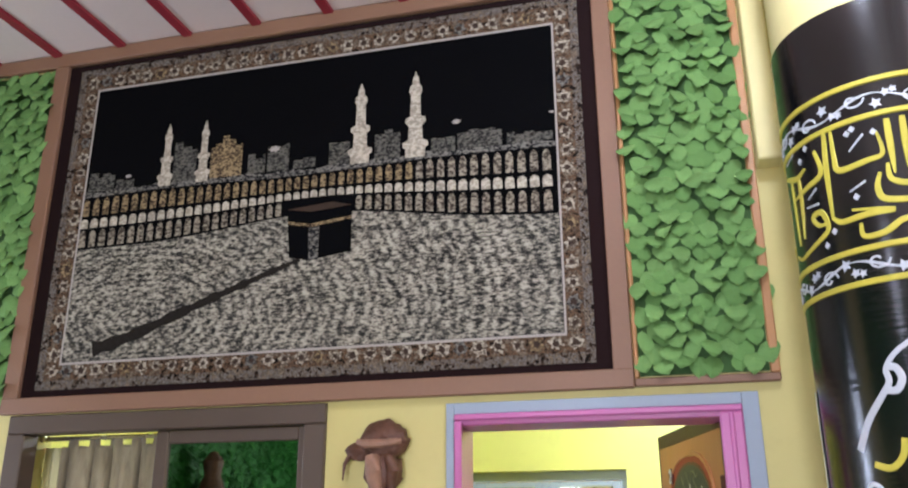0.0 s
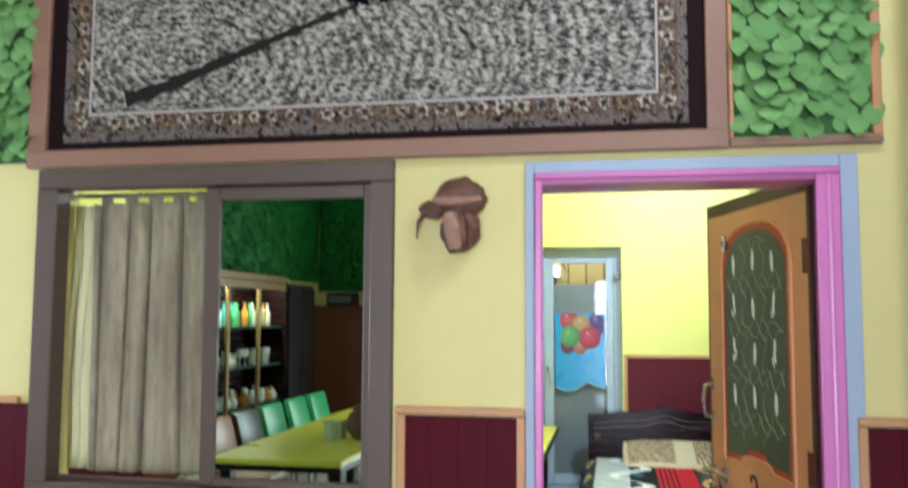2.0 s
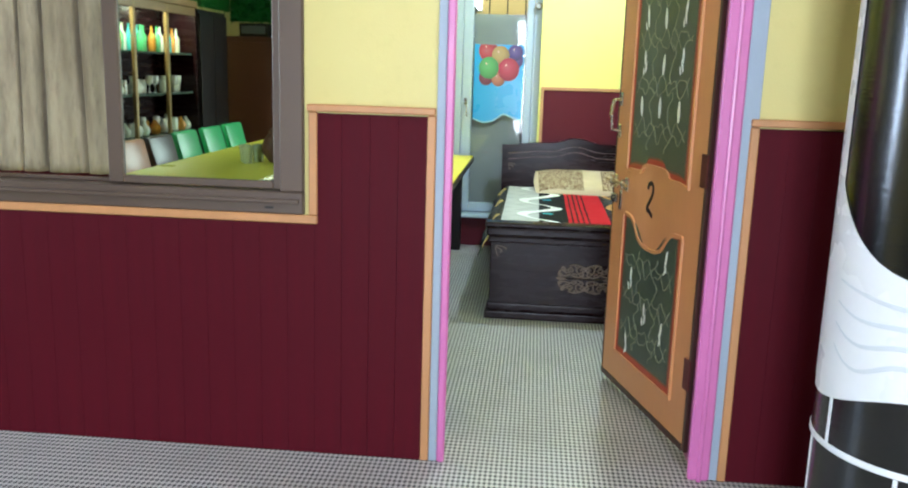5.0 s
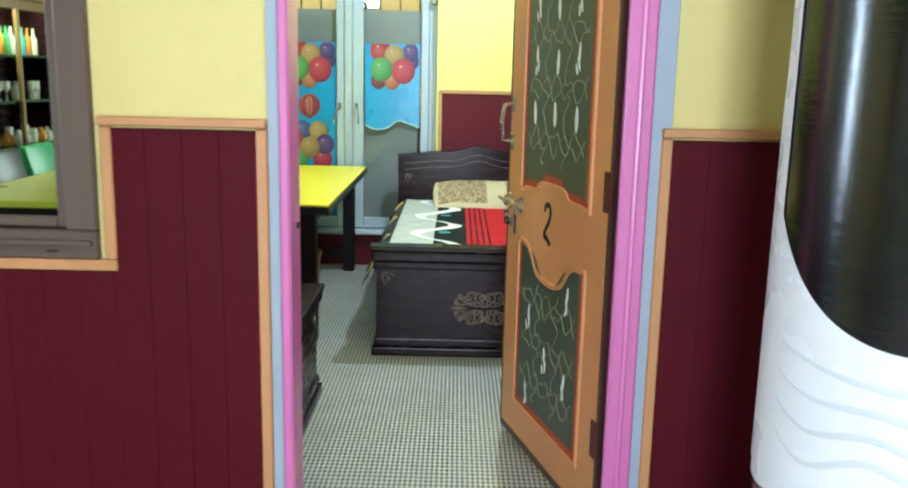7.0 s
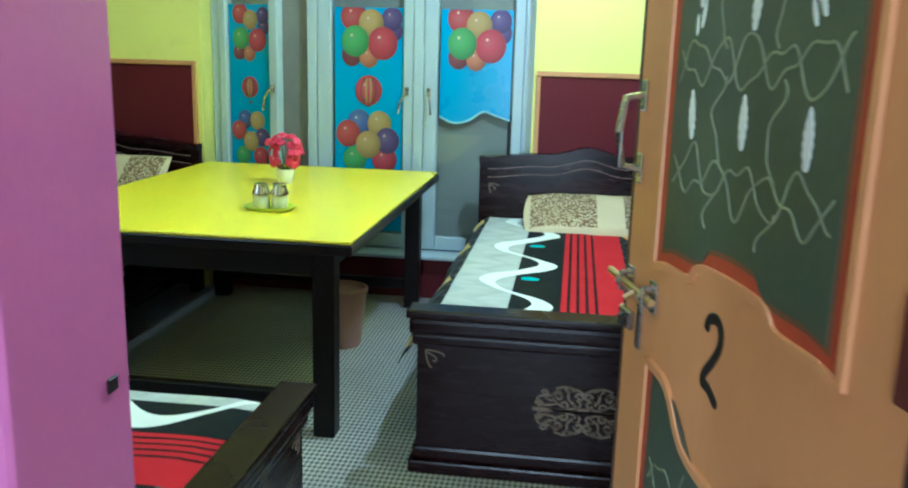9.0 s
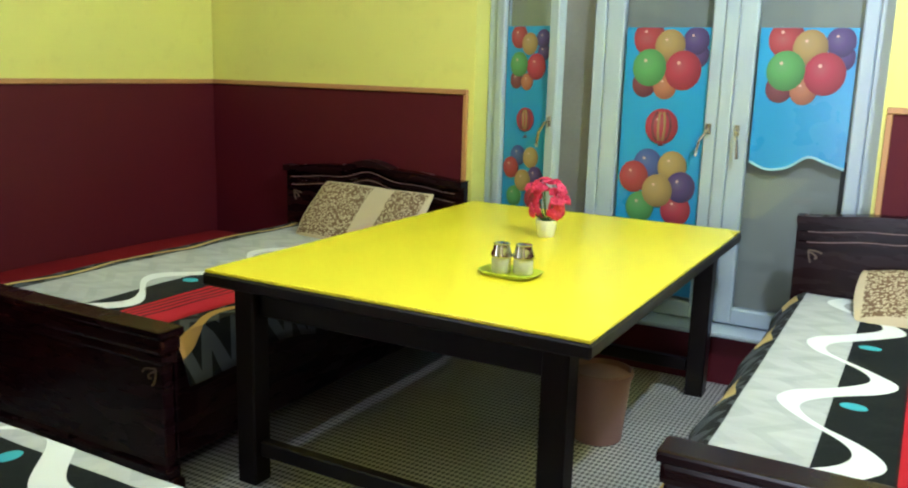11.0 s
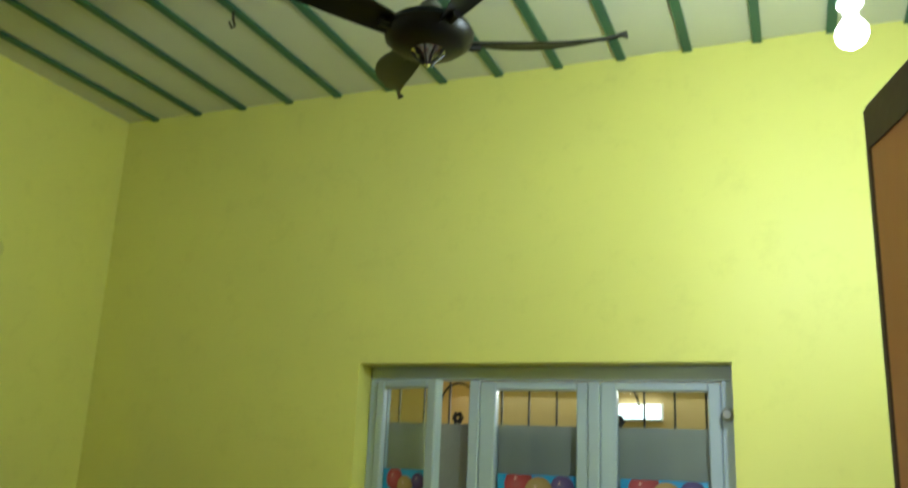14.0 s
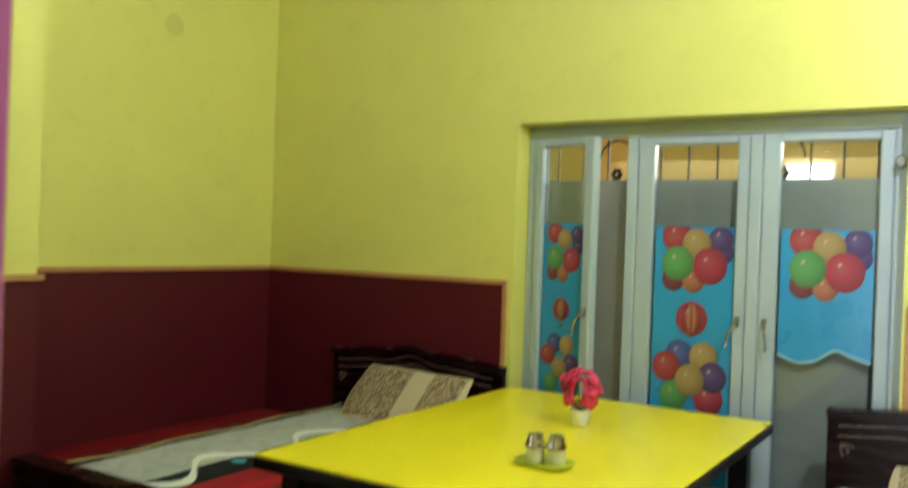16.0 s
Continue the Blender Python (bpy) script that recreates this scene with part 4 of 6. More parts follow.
                for da, db, q in ((-0.008, -0.014, 0.044), (0.010, -0.030, 0.034)):
                    part("painted_leaf", feather(a + da, b + db, q, lambda p, t, h: over(p, t, h + 0.0004), rng.uniform(-0.5, 0.5)), LEAF_WHITE, ground)
            else:
                part("painted_leaf", feather(a, b, 0.080, over, rng.uniform(-0.1, 0.1)), LEAF_WHITE, ground)


painted_panel(0.165, 0.690, 1.035, 1.925, 0.16, 0.045, 4, 3)
painted_panel(0.175, 0.690, 0.215, 0.795, 0.0, 0.0, 4, 8)
digit = [(0.560, 1.005), (0.566, 1.028), (0.590, 1.036), (0.606, 1.018), (0.604, 0.988), (0.586, 0.955), (0.566, 0.926), (0.562, 0.904), (0.580, 0.902), (0.612, 0.880)]
digit = [(0.466 + (0.584 - a) * 1.12, 0.918 + (b - 0.97) * 0.86) for a, b in digit]
part("number", ribbon(smooth_path(digit, 5), [0.013] + [0.019] * 44 + [0.009], lambda a, b, h: on_door(a, b, h + 0.0005), 0.0015), BLACK_PAINT, door, "black hand-painted number 2")
badge = part("number_badge", lathe([(0.033, 0), (0.033, 0.005), (0.029, 0.008)], 24), plain("dark_red_badge", rgb(96, 34, 26), 0.4), door, "round dark red badge with a white 2")
badge.data.transform(pose(0.690, 0.0365, 1.895, -90, 0, 0))
mark = [(a - 0.125, b - 0.030) for a, b in [(0.830, 1.938), (0.822, 1.951), (0.808, 1.948), (0.804, 1.934), (0.815, 1.918), (0.830, 1.902), (0.816, 1.900), (0.802, 1.902)]]
part("numeral", ribbon(smooth_path(mark, 4), 0.009, lambda a, b, h: on_door(a, b, 0.0092 + h), 0.002), WHITE_PAINT, badge, "white number 2")
# hardware
latch = part("sliding_bolt", tube([(0.930, 0.054, 0.938), (0.690, 0.054, 0.934)], 0.0075), BRASS, door, "worn brass sliding bolt", True)
for a in (0.725, 0.850):
    part("bolt_plate", rbox(a - 0.018, a + 0.018, 0.0365, 0.040, 0.905, 0.966, 0.001), CHROME, latch)
    part("staple", tube([(a, 0.038, 0.918), (a, 0.058, 0.920), (a, 0.066, 0.936), (a, 0.058, 0.952), (a, 0.038, 0.954)], 0.006, 6), CHROME, latch, smooth=True)
part("bolt_knob", tube([(0.770, 0.054, 0.936), (0.770, 0.078, 0.922)], 0.006, 6), BRASS, latch, smooth=True)
part("hasp", rbox(0.772, 0.796, 0.0365, 0.042, 0.815, 0.905, 0.002), CHROME, latch)
box = part("lock_box", rbox(0.815, DW - 0.003, 0.0365, 0.050, 0.840, 0.880, 0.004), CHROME, door, "small metal lock box")
part("lock_loop", tube([(0.838, 0.050, 0.850), (0.838, 0.062, 0.852), (0.838, 0.062, 0.868), (0.838, 0.050, 0.870)], 0.004, 6), BLACK_PAINT, box)
pull = part("pull_handle", tube([(0.845, 0.04, 1.30), (0.845, 0.075, 1.295), (0.845, 0.085, 1.23), (0.845, 0.075, 1.165), (0.845, 0.04, 1.16)], 0.008), CHROME, door, "bent chrome pull handle", True)
for z in (1.16, 1.30):
    part("pull_plate", rbox(0.832, 0.860, 0.0365, 0.042, z - 0.03, z + 0.03, 0.003), CHROME, pull)
for z in (0.32, 1.08, 1.80):
    part("hinge", rbox(-0.020, 0.03, 0.0373, 0.043, z - 0.06, z + 0.06, 0.002), plain("rusty_hinge", rgb(96, 44, 40), 0.5, 0.3), door, "rust-red hinge")


# ---- beds ----
def motif_paths():
    """Half of the carved scrollwork on the footboard."""
    return [[(0.0, 0.075), (0.03, 0.09), (0.06, 0.07), (0.05, 0.04), (0.02, 0.05)], [(0.02, 0.02), (0.06, 0.01), (0.10, 0.03), (0.12, 0.06), (0.10, 0.08), (0.08, 0.06)],
            [(0.10, 0.03), (0.15, 0.02), (0.18, 0.04), (0.16, 0.06), (0.14, 0.045)], [(0.0, 0.0), (0.05, 0.0), (0.11, 0.0), (0.17, 0.005), (0.20, 0.0)], [(0.03, 0.09), (0.07, 0.10), (0.11, 0.09)]] + [
               [(cx + r * (1 - i / 9) * math.cos(i * 0.95), cz + r * (1 - i / 9) * math.sin(i * 0.95)) for i in range(8)]
               for cx, cz, r in ((0.025, 0.028, 0.02), (0.072, 0.022, 0.018), (0.128, 0.048, 0.018), (0.058, 0.084, 0.016), (0.098, 0.058, 0.02), (0.170, 0.024, 0.016), (0.016, 0.060, 0.018), (0.150, 0.07, 0.014))]


def make_bed(m, carved, label):
    bed = thing("bed", m, label, "bed", "beds in the room")
    h = 0.565
    foot = part("footboard", rbox(-h + 0.012, h - 0.012, 0.0, 0.045, 0.06, 0.505, 0.004), WOOD_DARK, bed)
    part("base_moulding", rbox(-h - 0.012, h + 0.012, -0.022, 0.06, 0.0, 0.045, 0.008, 2), WOOD_DARK, foot)
    part("base_moulding", rbox(-h, h, -0.012, 0.055, 0.0455, 0.095, 0.012, 2), WOOD_DARK, foot)
    part("top_moulding", rbox(-h - 0.004, h + 0.004, -0.014, 0.055, 0.452, 0.490, 0.010, 2), WOOD_DARK, foot)
    part("top_moulding", rbox(-h - 0.014, h + 0.014, -0.026, 0.060, 0.4905, 0.545, 0.014, 2), WOOD_DARK, foot)
    part("cap_rail", rbox(-h - 0.022, h + 0.022, -0.034, 0.070, 0.5455, 0.575, 0.009, 2), WOOD_DARK, foot)
    face = lambda a, b, d: (a, -d, b)
    if carved:
        gold = part("carved_motif", ribbon([(-0.02, 0.262), (0.02, 0.262)], 0.02, face, 0.004), GOLD_CARVING, foot, "dull gold carved scroll motif")
        for sx in (1, -1):
            for sz in (1, -1):
                for p in motif_paths():
                    pts = smooth_path([(sx * a * 0.84, 0.258 + sz * b * 0.84) for a, b in p], 6)
                    part("scroll", ribbon(pts, 0.0085, face, 0.005), GOLD_CARVING, gold)
    for sx in (1, -1):
        for run in ([(0.525, 0.408), (0.495, 0.406), (0.468, 0.398), (0.462, 0.388)], [(0.525, 0.404), (0.520, 0.375), (0.510, 0.352), (0.502, 0.350)],
                    [(0.520, 0.400), (0.502, 0.392), (0.488, 0.380), (0.492, 0.370), (0.500, 0.374)]):
            part("corner_scroll", ribbon(smooth_path([(sx * a, b + 0.025) for a, b in run], 4), 0.006, face, 0.003), GOLD_CARVING, foot)
    for sx in (1, -1):
        x = sx * (h - 0.02)
        part("side_rail", rbox(min(x, x - sx * 0.03), max(x, x - sx * 0.03), 0.061, 1.95, 0.10, 0.45, 0.004), WOOD_DARK, bed)
        part("foot_block", rbox(sx * h - 0.045, sx * h + 0.045 if sx < 0 else sx * h + 0.01, 1.91, 1.985, 0.0, 0.12, 0.004) if sx < 0 else rbox(h - 0.045, h + 0.01, 1.91, 1.985, 0.0, 0.12, 0.004), WOOD_DARK, bed)
    # headboard with a wavy head and two pale lines
    wave = lambda a: 0.862 + 0.055 * math.exp(-(a / 0.20) ** 2) + 0.012 * math.cos(a * 17) * math.exp(-(abs(a) / 0.3) ** 2) - 0.008 * math.cos(a * 11)
    xs = [-h - 0.015 + (2 * h + 0.03) * i / 40 for i in range(41)]
    board = lambda a, b, d: (a, 2.003 - d, b)
    head = part("headboard", slab([(a, wave(a) - 0.035) for a in xs] + [(h + 0.01, 0.121), (-h - 0.01, 0.121)], board, 0.04), WOOD_DARK, bed)
    part("crest", slab([(a, wave(a)) for a in xs] + [(a, wave(a) - 0.034) for a in reversed(xs)], lambda a, b, d: (a, 2.005 - d, b), 0.075), WOOD_DARK, head)
    for drop in (0.078, 0.122):
        part("crest_moulding", ribbon([(a * 0.98, wave(a) - drop) for a in xs], 0.026, lambda a, b, d: (a, 1.9628 - d, b), 0.014), WOOD_DARK, head)
        part("pale_line", ribbon([(a * 0.97, wave(a) - drop + 0.012) for a in xs[1:-1]], 0.0035, lambda a, b, d: (a, 1.9485 - d, b), 0.001), EDGE_LINE, head, "pale line along the moulding")
    for sx in (1, -1):
        for run in ([(0.525, 0.708), (0.495, 0.706), (0.470, 0.698)], [(0.525, 0.704), (0.520, 0.675), (0.512, 0.655)], [(0.520, 0.700), (0.500, 0.690), (0.490, 0.678), (0.500, 0.674)]):
            part("head_scroll", ribbon(smooth_path([(sx * a, b) for a, b in run], 4), 0.007, lambda a, b, d: (a, 1.9625 - d, b), 0.003), GOLD_CARVING, head)
    part("slat_deck", rbox(-h + 0.06, h - 0.06, 0.062, 1.955, 0.30, 0.34), WOOD_DARK, bed)
    mattress = part("mattress", rbox(-h + 0.052, h - 0.052, 0.072, 1.955, 0.3405, 0.508, 0.03, 3), plain("mattress_ticking", rgb(120, 110, 104), 0.9), bed, smooth=True)
    return bed


bed_r = make_bed(pose(0.985, 5.135, 0), True, "dark polished wooden bed with gold-carved footboard and wavy headboard")
bed_l = make_bed(pose(-1.768, 5.115, 0), False, "dark polished wooden bed with plain footboard and wavy headboard")
LOW_BED = pose(0.216, 4.05, 0, 0, 0, 90) @ Matrix.Diagonal((0.97, 1.0, 0.87, 1.0))
bed_f = copy_thing(bed_l, LOW_BED)


def make_sheet(name, m, shift, turn, label, drape, lip=0.158, lined=False):
    """A printed sheet over a mattress, with a rumpled surface and a fallen edge on one side."""
    bm = bmesh.new()
    nu, nv = 48, 64
    grid = []
    for j in range(nv + 1):
        v = 0.078 + 1.872 * j / nv
        row = []
        for i in range(nu + 1):
            u = -0.66 + 1.32 * i / nu
            z = 0.526 + 0.007 * noise.noise(Vector((u * 3, v * 2.2, 1.7 + shift))) + 0.004 * noise.noise(Vector((u * 9, v * 7, shift)))
            over = abs(u) - 0.53
            x = u
            if over > 0:
                side = math.copysign(1, u)
                falls = drape if side == drape_side(drape) else 0.06
                x = side * (0.53 + (0.095 if abs(falls) > 0.145 else 0.055) * min(1, over / 0.13) ** 0.8)
                z -= min(1, over / 0.13) * abs(falls) * (1 + 0.15 * math.sin(v * 9)) + 0.004
                x += side * 0.010 * abs(math.sin(v * 14)) * min(1, over / 0.05) * (1 if abs(falls) > 0.08 else 0.2)
            if j < 3:
                z -= 0.008 * (3 - j) / 3
            row.append(bm.verts.new((x, v, z)))
        grid.append(row)
    for a, b in zip(grid, grid[1:]):
        for i in range(nu):
            bm.faces.new((a[i], a[i + 1], b[i + 1], b[i]))
    ob = solid(name, bm, sheet_cloth("printed_sheet_cloth", shift, turn, lip, lined), label, "bed sheet", "printed bed sheets", smooth=True)
    ob.matrix_world = m
    ob.modifiers.new("thickness", "SOLIDIFY").thickness = 0.004
    return ob


def drape_side(d):
    return 1 if d > 0 else -1


make_sheet("bed_sheet", pose(0.985, 5.135, 0), 0.67, 1, "grey, black and red printed bed sheet with white waves", -0.15)
make_sheet("bed_sheet", pose(-1.768, 5.115, 0), 0.43, 1, "grey, black and red printed bed sheet spread beside the wall", 0.14, 0.0, True)
make_sheet("bed_sheet", LOW_BED, 0.86, -1, "grey, black and red printed bed sheet behind the door wall", 0.06, 0.11)


bench = thing("bench", pose(-2.665, 6.16, 0), "low red cotton covered bench beside the wall", "bench")
part("base", rbox(-0.29, 0.29, -0.88, 0.92, 0.0, 0.28, 0.006), WOOD_DARK, bench, "dark wooden base")
pad = rbox(-0.29, 0.30, -0.90, 0.94, 0.2805, 0.405, 0.04, 4)
bmesh.ops.subdivide_edges(pad, edges=pad.edges[:], cuts=5, use_grid_fill=True)
for v in pad.verts:
    if v.co.z > 0.33:
        v.co.z += 0.012 * noise.noise(v.co * 5)
part("cushion", pad, RED_COTTON, bench, "crumpled red cotton cover", True)


def make_pillow(m, label, fold=0.0):
    bm = bmesh.new()
    n = 22
    tops, lows = [], []
    for j in range(n + 1):
        ra, rb = [], []
        for i in range(n + 1):
            a, b = -1 + 2 * i / n, -1 + 2 * j / n
            puff = (max(0, 1 - a ** 4) * max(0, 1 - b ** 4)) ** 0.55
            x = 0.385 * a * (1 - 0.05 * b * b)
            y = 0.20 * b * (1 - 0.06 * a * a)
            lift = fold * max(0, a - 0.1) ** 1.5
            wr = 0.010 * noise.noise(Vector((a * 2.3, b * 2.3, 4 + fold)))
            ra.append(bm.verts.new((x, y, 0.028 + 0.05 * puff + wr + lift)))
            rb.append(ra[-1] if i in (0, n) or j in (0, n) else bm.verts.new((x, y, 0.024 - 0.020 * puff + lift)))
        tops.append(ra)
        lows.append(rb)
    for j in range(n):
        for i in range(n):
            bm.faces.new((tops[j][i], tops[j][i + 1], tops[j + 1][i + 1], tops[j + 1][i]))
            f = (lows[j][i], lows[j + 1][i], lows[j + 1][i + 1], lows[j][i + 1])
            if len(set(f)) == 4:
                try:
                    bm.faces.new(f)
                except ValueError:
                    pass
    ob = solid("pillow", bm, PILLOW, label, "pillow", "printed pillows", smooth=True)
    ob.matrix_world = m
    return ob


make_pillow(pose(1.05, 6.93, 0.562, 20, 0, 2), "cream pillow printed with brown lattice lying on the bed")
make_pillow(pose(-1.67, 6.90, 0.622, 46, 2, -4), "crumpled cream pillow printed with brown lattice against the headboard", 0.05)
make_pillow(pose(-1.55, 4.02, 0.470, 8, 0, 92), "cream pillow printed with brown lattice on the bed by the wall")

# ---- the yellow table and what stands on it ----
TX0, TX1, TY0, TY1 = -1.165, 0.178, 5.25, 7.13
table = thing("table", pose((TX0 + TX1) / 2, (TY0 + TY1) / 2, 0), "large table with a glossy yellow top and dark wooden legs", "table")
hx, hy = (TX1 - TX0) / 2, (TY1 - TY0) / 2
part("tabletop", rbox(-hx + 0.006, hx - 0.006, -hy + 0.006, hy - 0.006, 0.742, 0.7525, 0.002), TABLE_YELLOW, table, "glossy yellow laminate top")
part("edge_band", rbox(-hx, hx, -hy, hy, 0.700, 0.7415, 0.006), BLACK_WOOD, table, "dark wooden edge")
for sx in (1, -1):
    part("apron", rbox(sx * (hx - 0.14) - 0.012, sx * (hx - 0.14) + 0.012, -hy + 0.15, hy - 0.15, 0.60, 0.6995, 0.003), BLACK_WOOD, table)
    for sy in (1, -1):
        part("leg", rbox(sx * (hx - 0.12) - 0.04, sx * (hx - 0.12) + 0.04, sy * (hy - 0.10) - 0.04, sy * (hy - 0.10) + 0.04, 0.0, 0.6995, 0.005), BLACK_WOOD, table)
for sy in (1, -1):
    part("apron", rbox(-hx + 0.165, hx - 0.165, sy * (hy - 0.10) - 0.012, sy * (hy - 0.10) + 0.012, 0.60, 0.6995, 0.003), BLACK_WOOD, table)
for sy in (1, -1):
    part("stretcher", rbox(-hx + 0.165, hx - 0.165, sy * (hy - 0.10) - 0.02, sy * (hy - 0.10) + 0.02, 0.105, 0.16, 0.004), BLACK_WOOD, table)

TT = 0.7525
tray = thing("tray", pose(-0.300, 5.775, TT, 0, 0, -4), "small lime green plastic tray on the yellow table", "tray")
LIME = plain("lime_plastic", rgb(196, 208, 44), 0.35)
bm = bmesh.new()
outline = [(0.105 * math.copysign(abs(math.cos(t)) ** 0.55, math.cos(t)), 0.075 * math.copysign(abs(math.sin(t)) ** 0.55, math.sin(t))) for t in [2 * math.pi * i / 32 for i in range(32)]]
rings = [[bm.verts.new((a * k, b * k, z)) for a, b in outline] for k, z in ((0.80, 0.0), (1.0, 0.016), (0.97, 0.016), (0.78, 0.005))]
for r, s in zip(rings, rings[1:]):
    for i in range(32):
        bm.faces.new((r[i], r[(i + 1) % 32], s[(i + 1) % 32], s[i]))
bm.faces.new(rings[0][::-1])
bm.faces.new(rings[-1])
part("dish", bm, LIME, tray, smooth=True)
for k, (dx, dy) in enumerate(((-0.036, 0.0), (0.036, 0.018))):
    s = thing("salt_shaker", pose(-0.300 + dx, 5.775 + dy, TT + 0.006), "glass shaker with a flared steel cap on the green tray", "shaker", "shakers on the tray")
    part("jar", lathe([(0.030, 0.0), (0.033, 0.006), (0.033, 0.045), (0.029, 0.052)], 20), plain("cloudy_jar", rgb(206, 204, 176), 0.2, vary=0.1), s, smooth=True)
    part("cap", lathe([(0.031, 0.0525), (0.037, 0.055), (0.037, 0.062), (0.029, 0.080), (0.027, 0.094), (0.029, 0.097), (0.024, 0.099)], 20), STEEL, s, "flared steel cap", True)

pot = thing("flower_pot", pose(-0.470, 6.46, TT), "white cup pot of bright pink artificial flowers on the table", "flower pot")
part("cup", lathe([(0.030, 0), (0.034, 0.004), (0.043, 0.055), (0.045, 0.072), (0.041, 0.072), (0.036, 0.060)], 20), WHITE_PAINT, pot, smooth=True)
rng = random.Random(11)
STEM = plain("green_stem", rgb(60, 110, 50), 0.6)
PINKS = [plain("pink_petal", rgb(228, 62, 112), 0.6, vary=0.2), plain("deep_pink_petal", rgb(206, 30, 84), 0.6, vary=0.2)]
petal = bmesh.new()
for k in range(5):
    a = 2 * math.pi * k / 5
    ball((0.011 * math.cos(a), 0.011 * math.sin(a), 0.002), 0.011, (1, 1, 0.35), 6, petal)
ball((0, 0, 0.004), 0.005, (1, 1, 1), 6, petal)
blooms = [mesh_of("bloom", petal.copy(), m, True) for m in PINKS]
petal.free()
for k in range(64):
    t = rng.uniform(-1.1, math.pi + 1.1)
    r = rng.uniform(0.034, 0.088)
    p = Vector((r * math.cos(t) * 0.95, rng.uniform(-0.035, 0.035), 0.160 + r * math.sin(t)))
    d = Vector((p.x, p.y * 2 - 0.03, p.z - 0.13)).normalized()
    q = d.to_track_quat("Z", "Y").to_matrix().to_4x4()
    piece("bloom", blooms[k % 2], pot, Matrix.Translation(p) @ q)
    if k % 4 == 0:
        part("stem", tube([(0, 0, 0.05), (p.x * 0.5, p.y * 0.5, 0.05 + (p.z - 0.05) * 0.6), tuple(p)], 0.002, 5), STEM, pot)

waste = thing("waste_bin", pose(-0.16, 6.34, 0), "dusty pink plastic waste bin under the table", "bin")
part("bucket", lathe([(0.092, 0.0), (0.097, 0.004), (0.122, 0.27), (0.118, 0.27), (0.090, 0.012)], 28), BIN_PINK, waste, smooth=True)
part("rim", lathe([(0.119, 0.262), (0.128, 0.264), (0.129, 0.284), (0.118, 0.288), (0.116, 0.265)], 28), BIN_PINK, waste, smooth=True)

# ---- ceiling fan, wall bulb, hook ----
fan = thing("ceiling_fan", pose(-0.062, 5.33, 3.4995), "black four-bladed ceiling fan with a chrome cone", "fan")
part("canopy", lathe([(0.015, -0.215), (0.045, -0.20), (0.055, -0.165), (0.03, -0.125), (0.014, -0.12)], 20), FAN_BLACK, fan, smooth=True)
part("hook_cup", lathe([(0.02, -0.07), (0.05, -0.05), (0.055, 0.0)], 20), FAN_BLACK, fan, smooth=True)
part("rod", tube([(0, 0, -0.05), (0, 0, -0.48)], 0.013, 12), FAN_BLACK, fan, smooth=True)
part("neck", lathe([(0.055, -0.52), (0.05, -0.49), (0.03, -0.455), (0.016, -0.45)], 20), plain("grey_neck", rgb(120, 116, 110), 0.4, 0.4), fan, "grey collar", True)
part("motor", lathe([(0.04, -0.615), (0.105, -0.605), (0.135, -0.58), (0.140, -0.555), (0.125, -0.53), (0.07, -0.515), (0.05, -0.512)], 32), FAN_BLACK, fan, smooth=True)
part("cone", lathe([(0.001, -0.672), (0.014, -0.655), (0.030, -0.632), (0.052, -0.6155)], 20), STEEL, fan, "chrome cone", True)
for k in range(9):
    a = 2 * math.pi * k / 9
    part("cone_rib", tube([(0.012 * math.cos(a), 0.012 * math.sin(a), -0.660), (0.052 * math.cos(a), 0.052 * math.sin(a), -0.617)], 0.004, 5), BLACK_PAINT, fan)


def blade(angle):
    bm = bmesh.new()
    n = 18
    top, low = [], []
    for i in range(n + 1):
        t = i / n
        r = 0.12 + 0.52 * t
        sweep = -0.20 * t * t
        half = 0.032 + 0.028 * math.sin(math.pi * min(1, t * 1.15)) if t < 0.93 else 0.045 * (1 - (t - 0.93) / 0.09)
        row, row2 = [], []
        for s in (-1, -0.4, 0.4, 1):
            a = angle + sweep
            px = r * math.cos(a) - s * half * math.sin(a)
            py = r * math.sin(a) + s * half * math.cos(a)
            z = -0.565 + 0.085 * t + 0.016 * s + 0.012 * (1 - s * s)
            row.append(bm.verts.new((px, py, z + 0.003)))
            row2.append(bm.verts.new((px, py, z - 0.003)))
        top.append(row)
        low.append(row2)
    for i in range(n):
        for k in range(3):
            bm.faces.new((top[i][k], top[i + 1][k], top[i + 1][k + 1], top[i][k + 1]))
            bm.faces.new((low[i][k], low[i][k + 1], low[i + 1][k + 1], low[i + 1][k]))
        bm.faces.new((top[i][0], low[i][0], low[i + 1][0], top[i + 1][0]))
        bm.faces.new((top[i][3], top[i + 1][3], low[i + 1][3], low[i][3]))
    bm.faces.new(top[0] + low[0][::-1])
    bm.faces.new(top[-1][::-1] + low[-1])
    return bm


for deg in (42, 136, 232, 322):
    b = part("blade", blade(radians(deg)), FAN_BLACK, fan, smooth=True)
    a = radians(deg)
    part("blade_iron", tube([(0.10 * math.cos(a), 0.10 * math.sin(a), -0.572), (0.17 * math.cos(a), 0.17 * math.sin(a), -0.566)], 0.014, 6), FAN_BLACK, b)


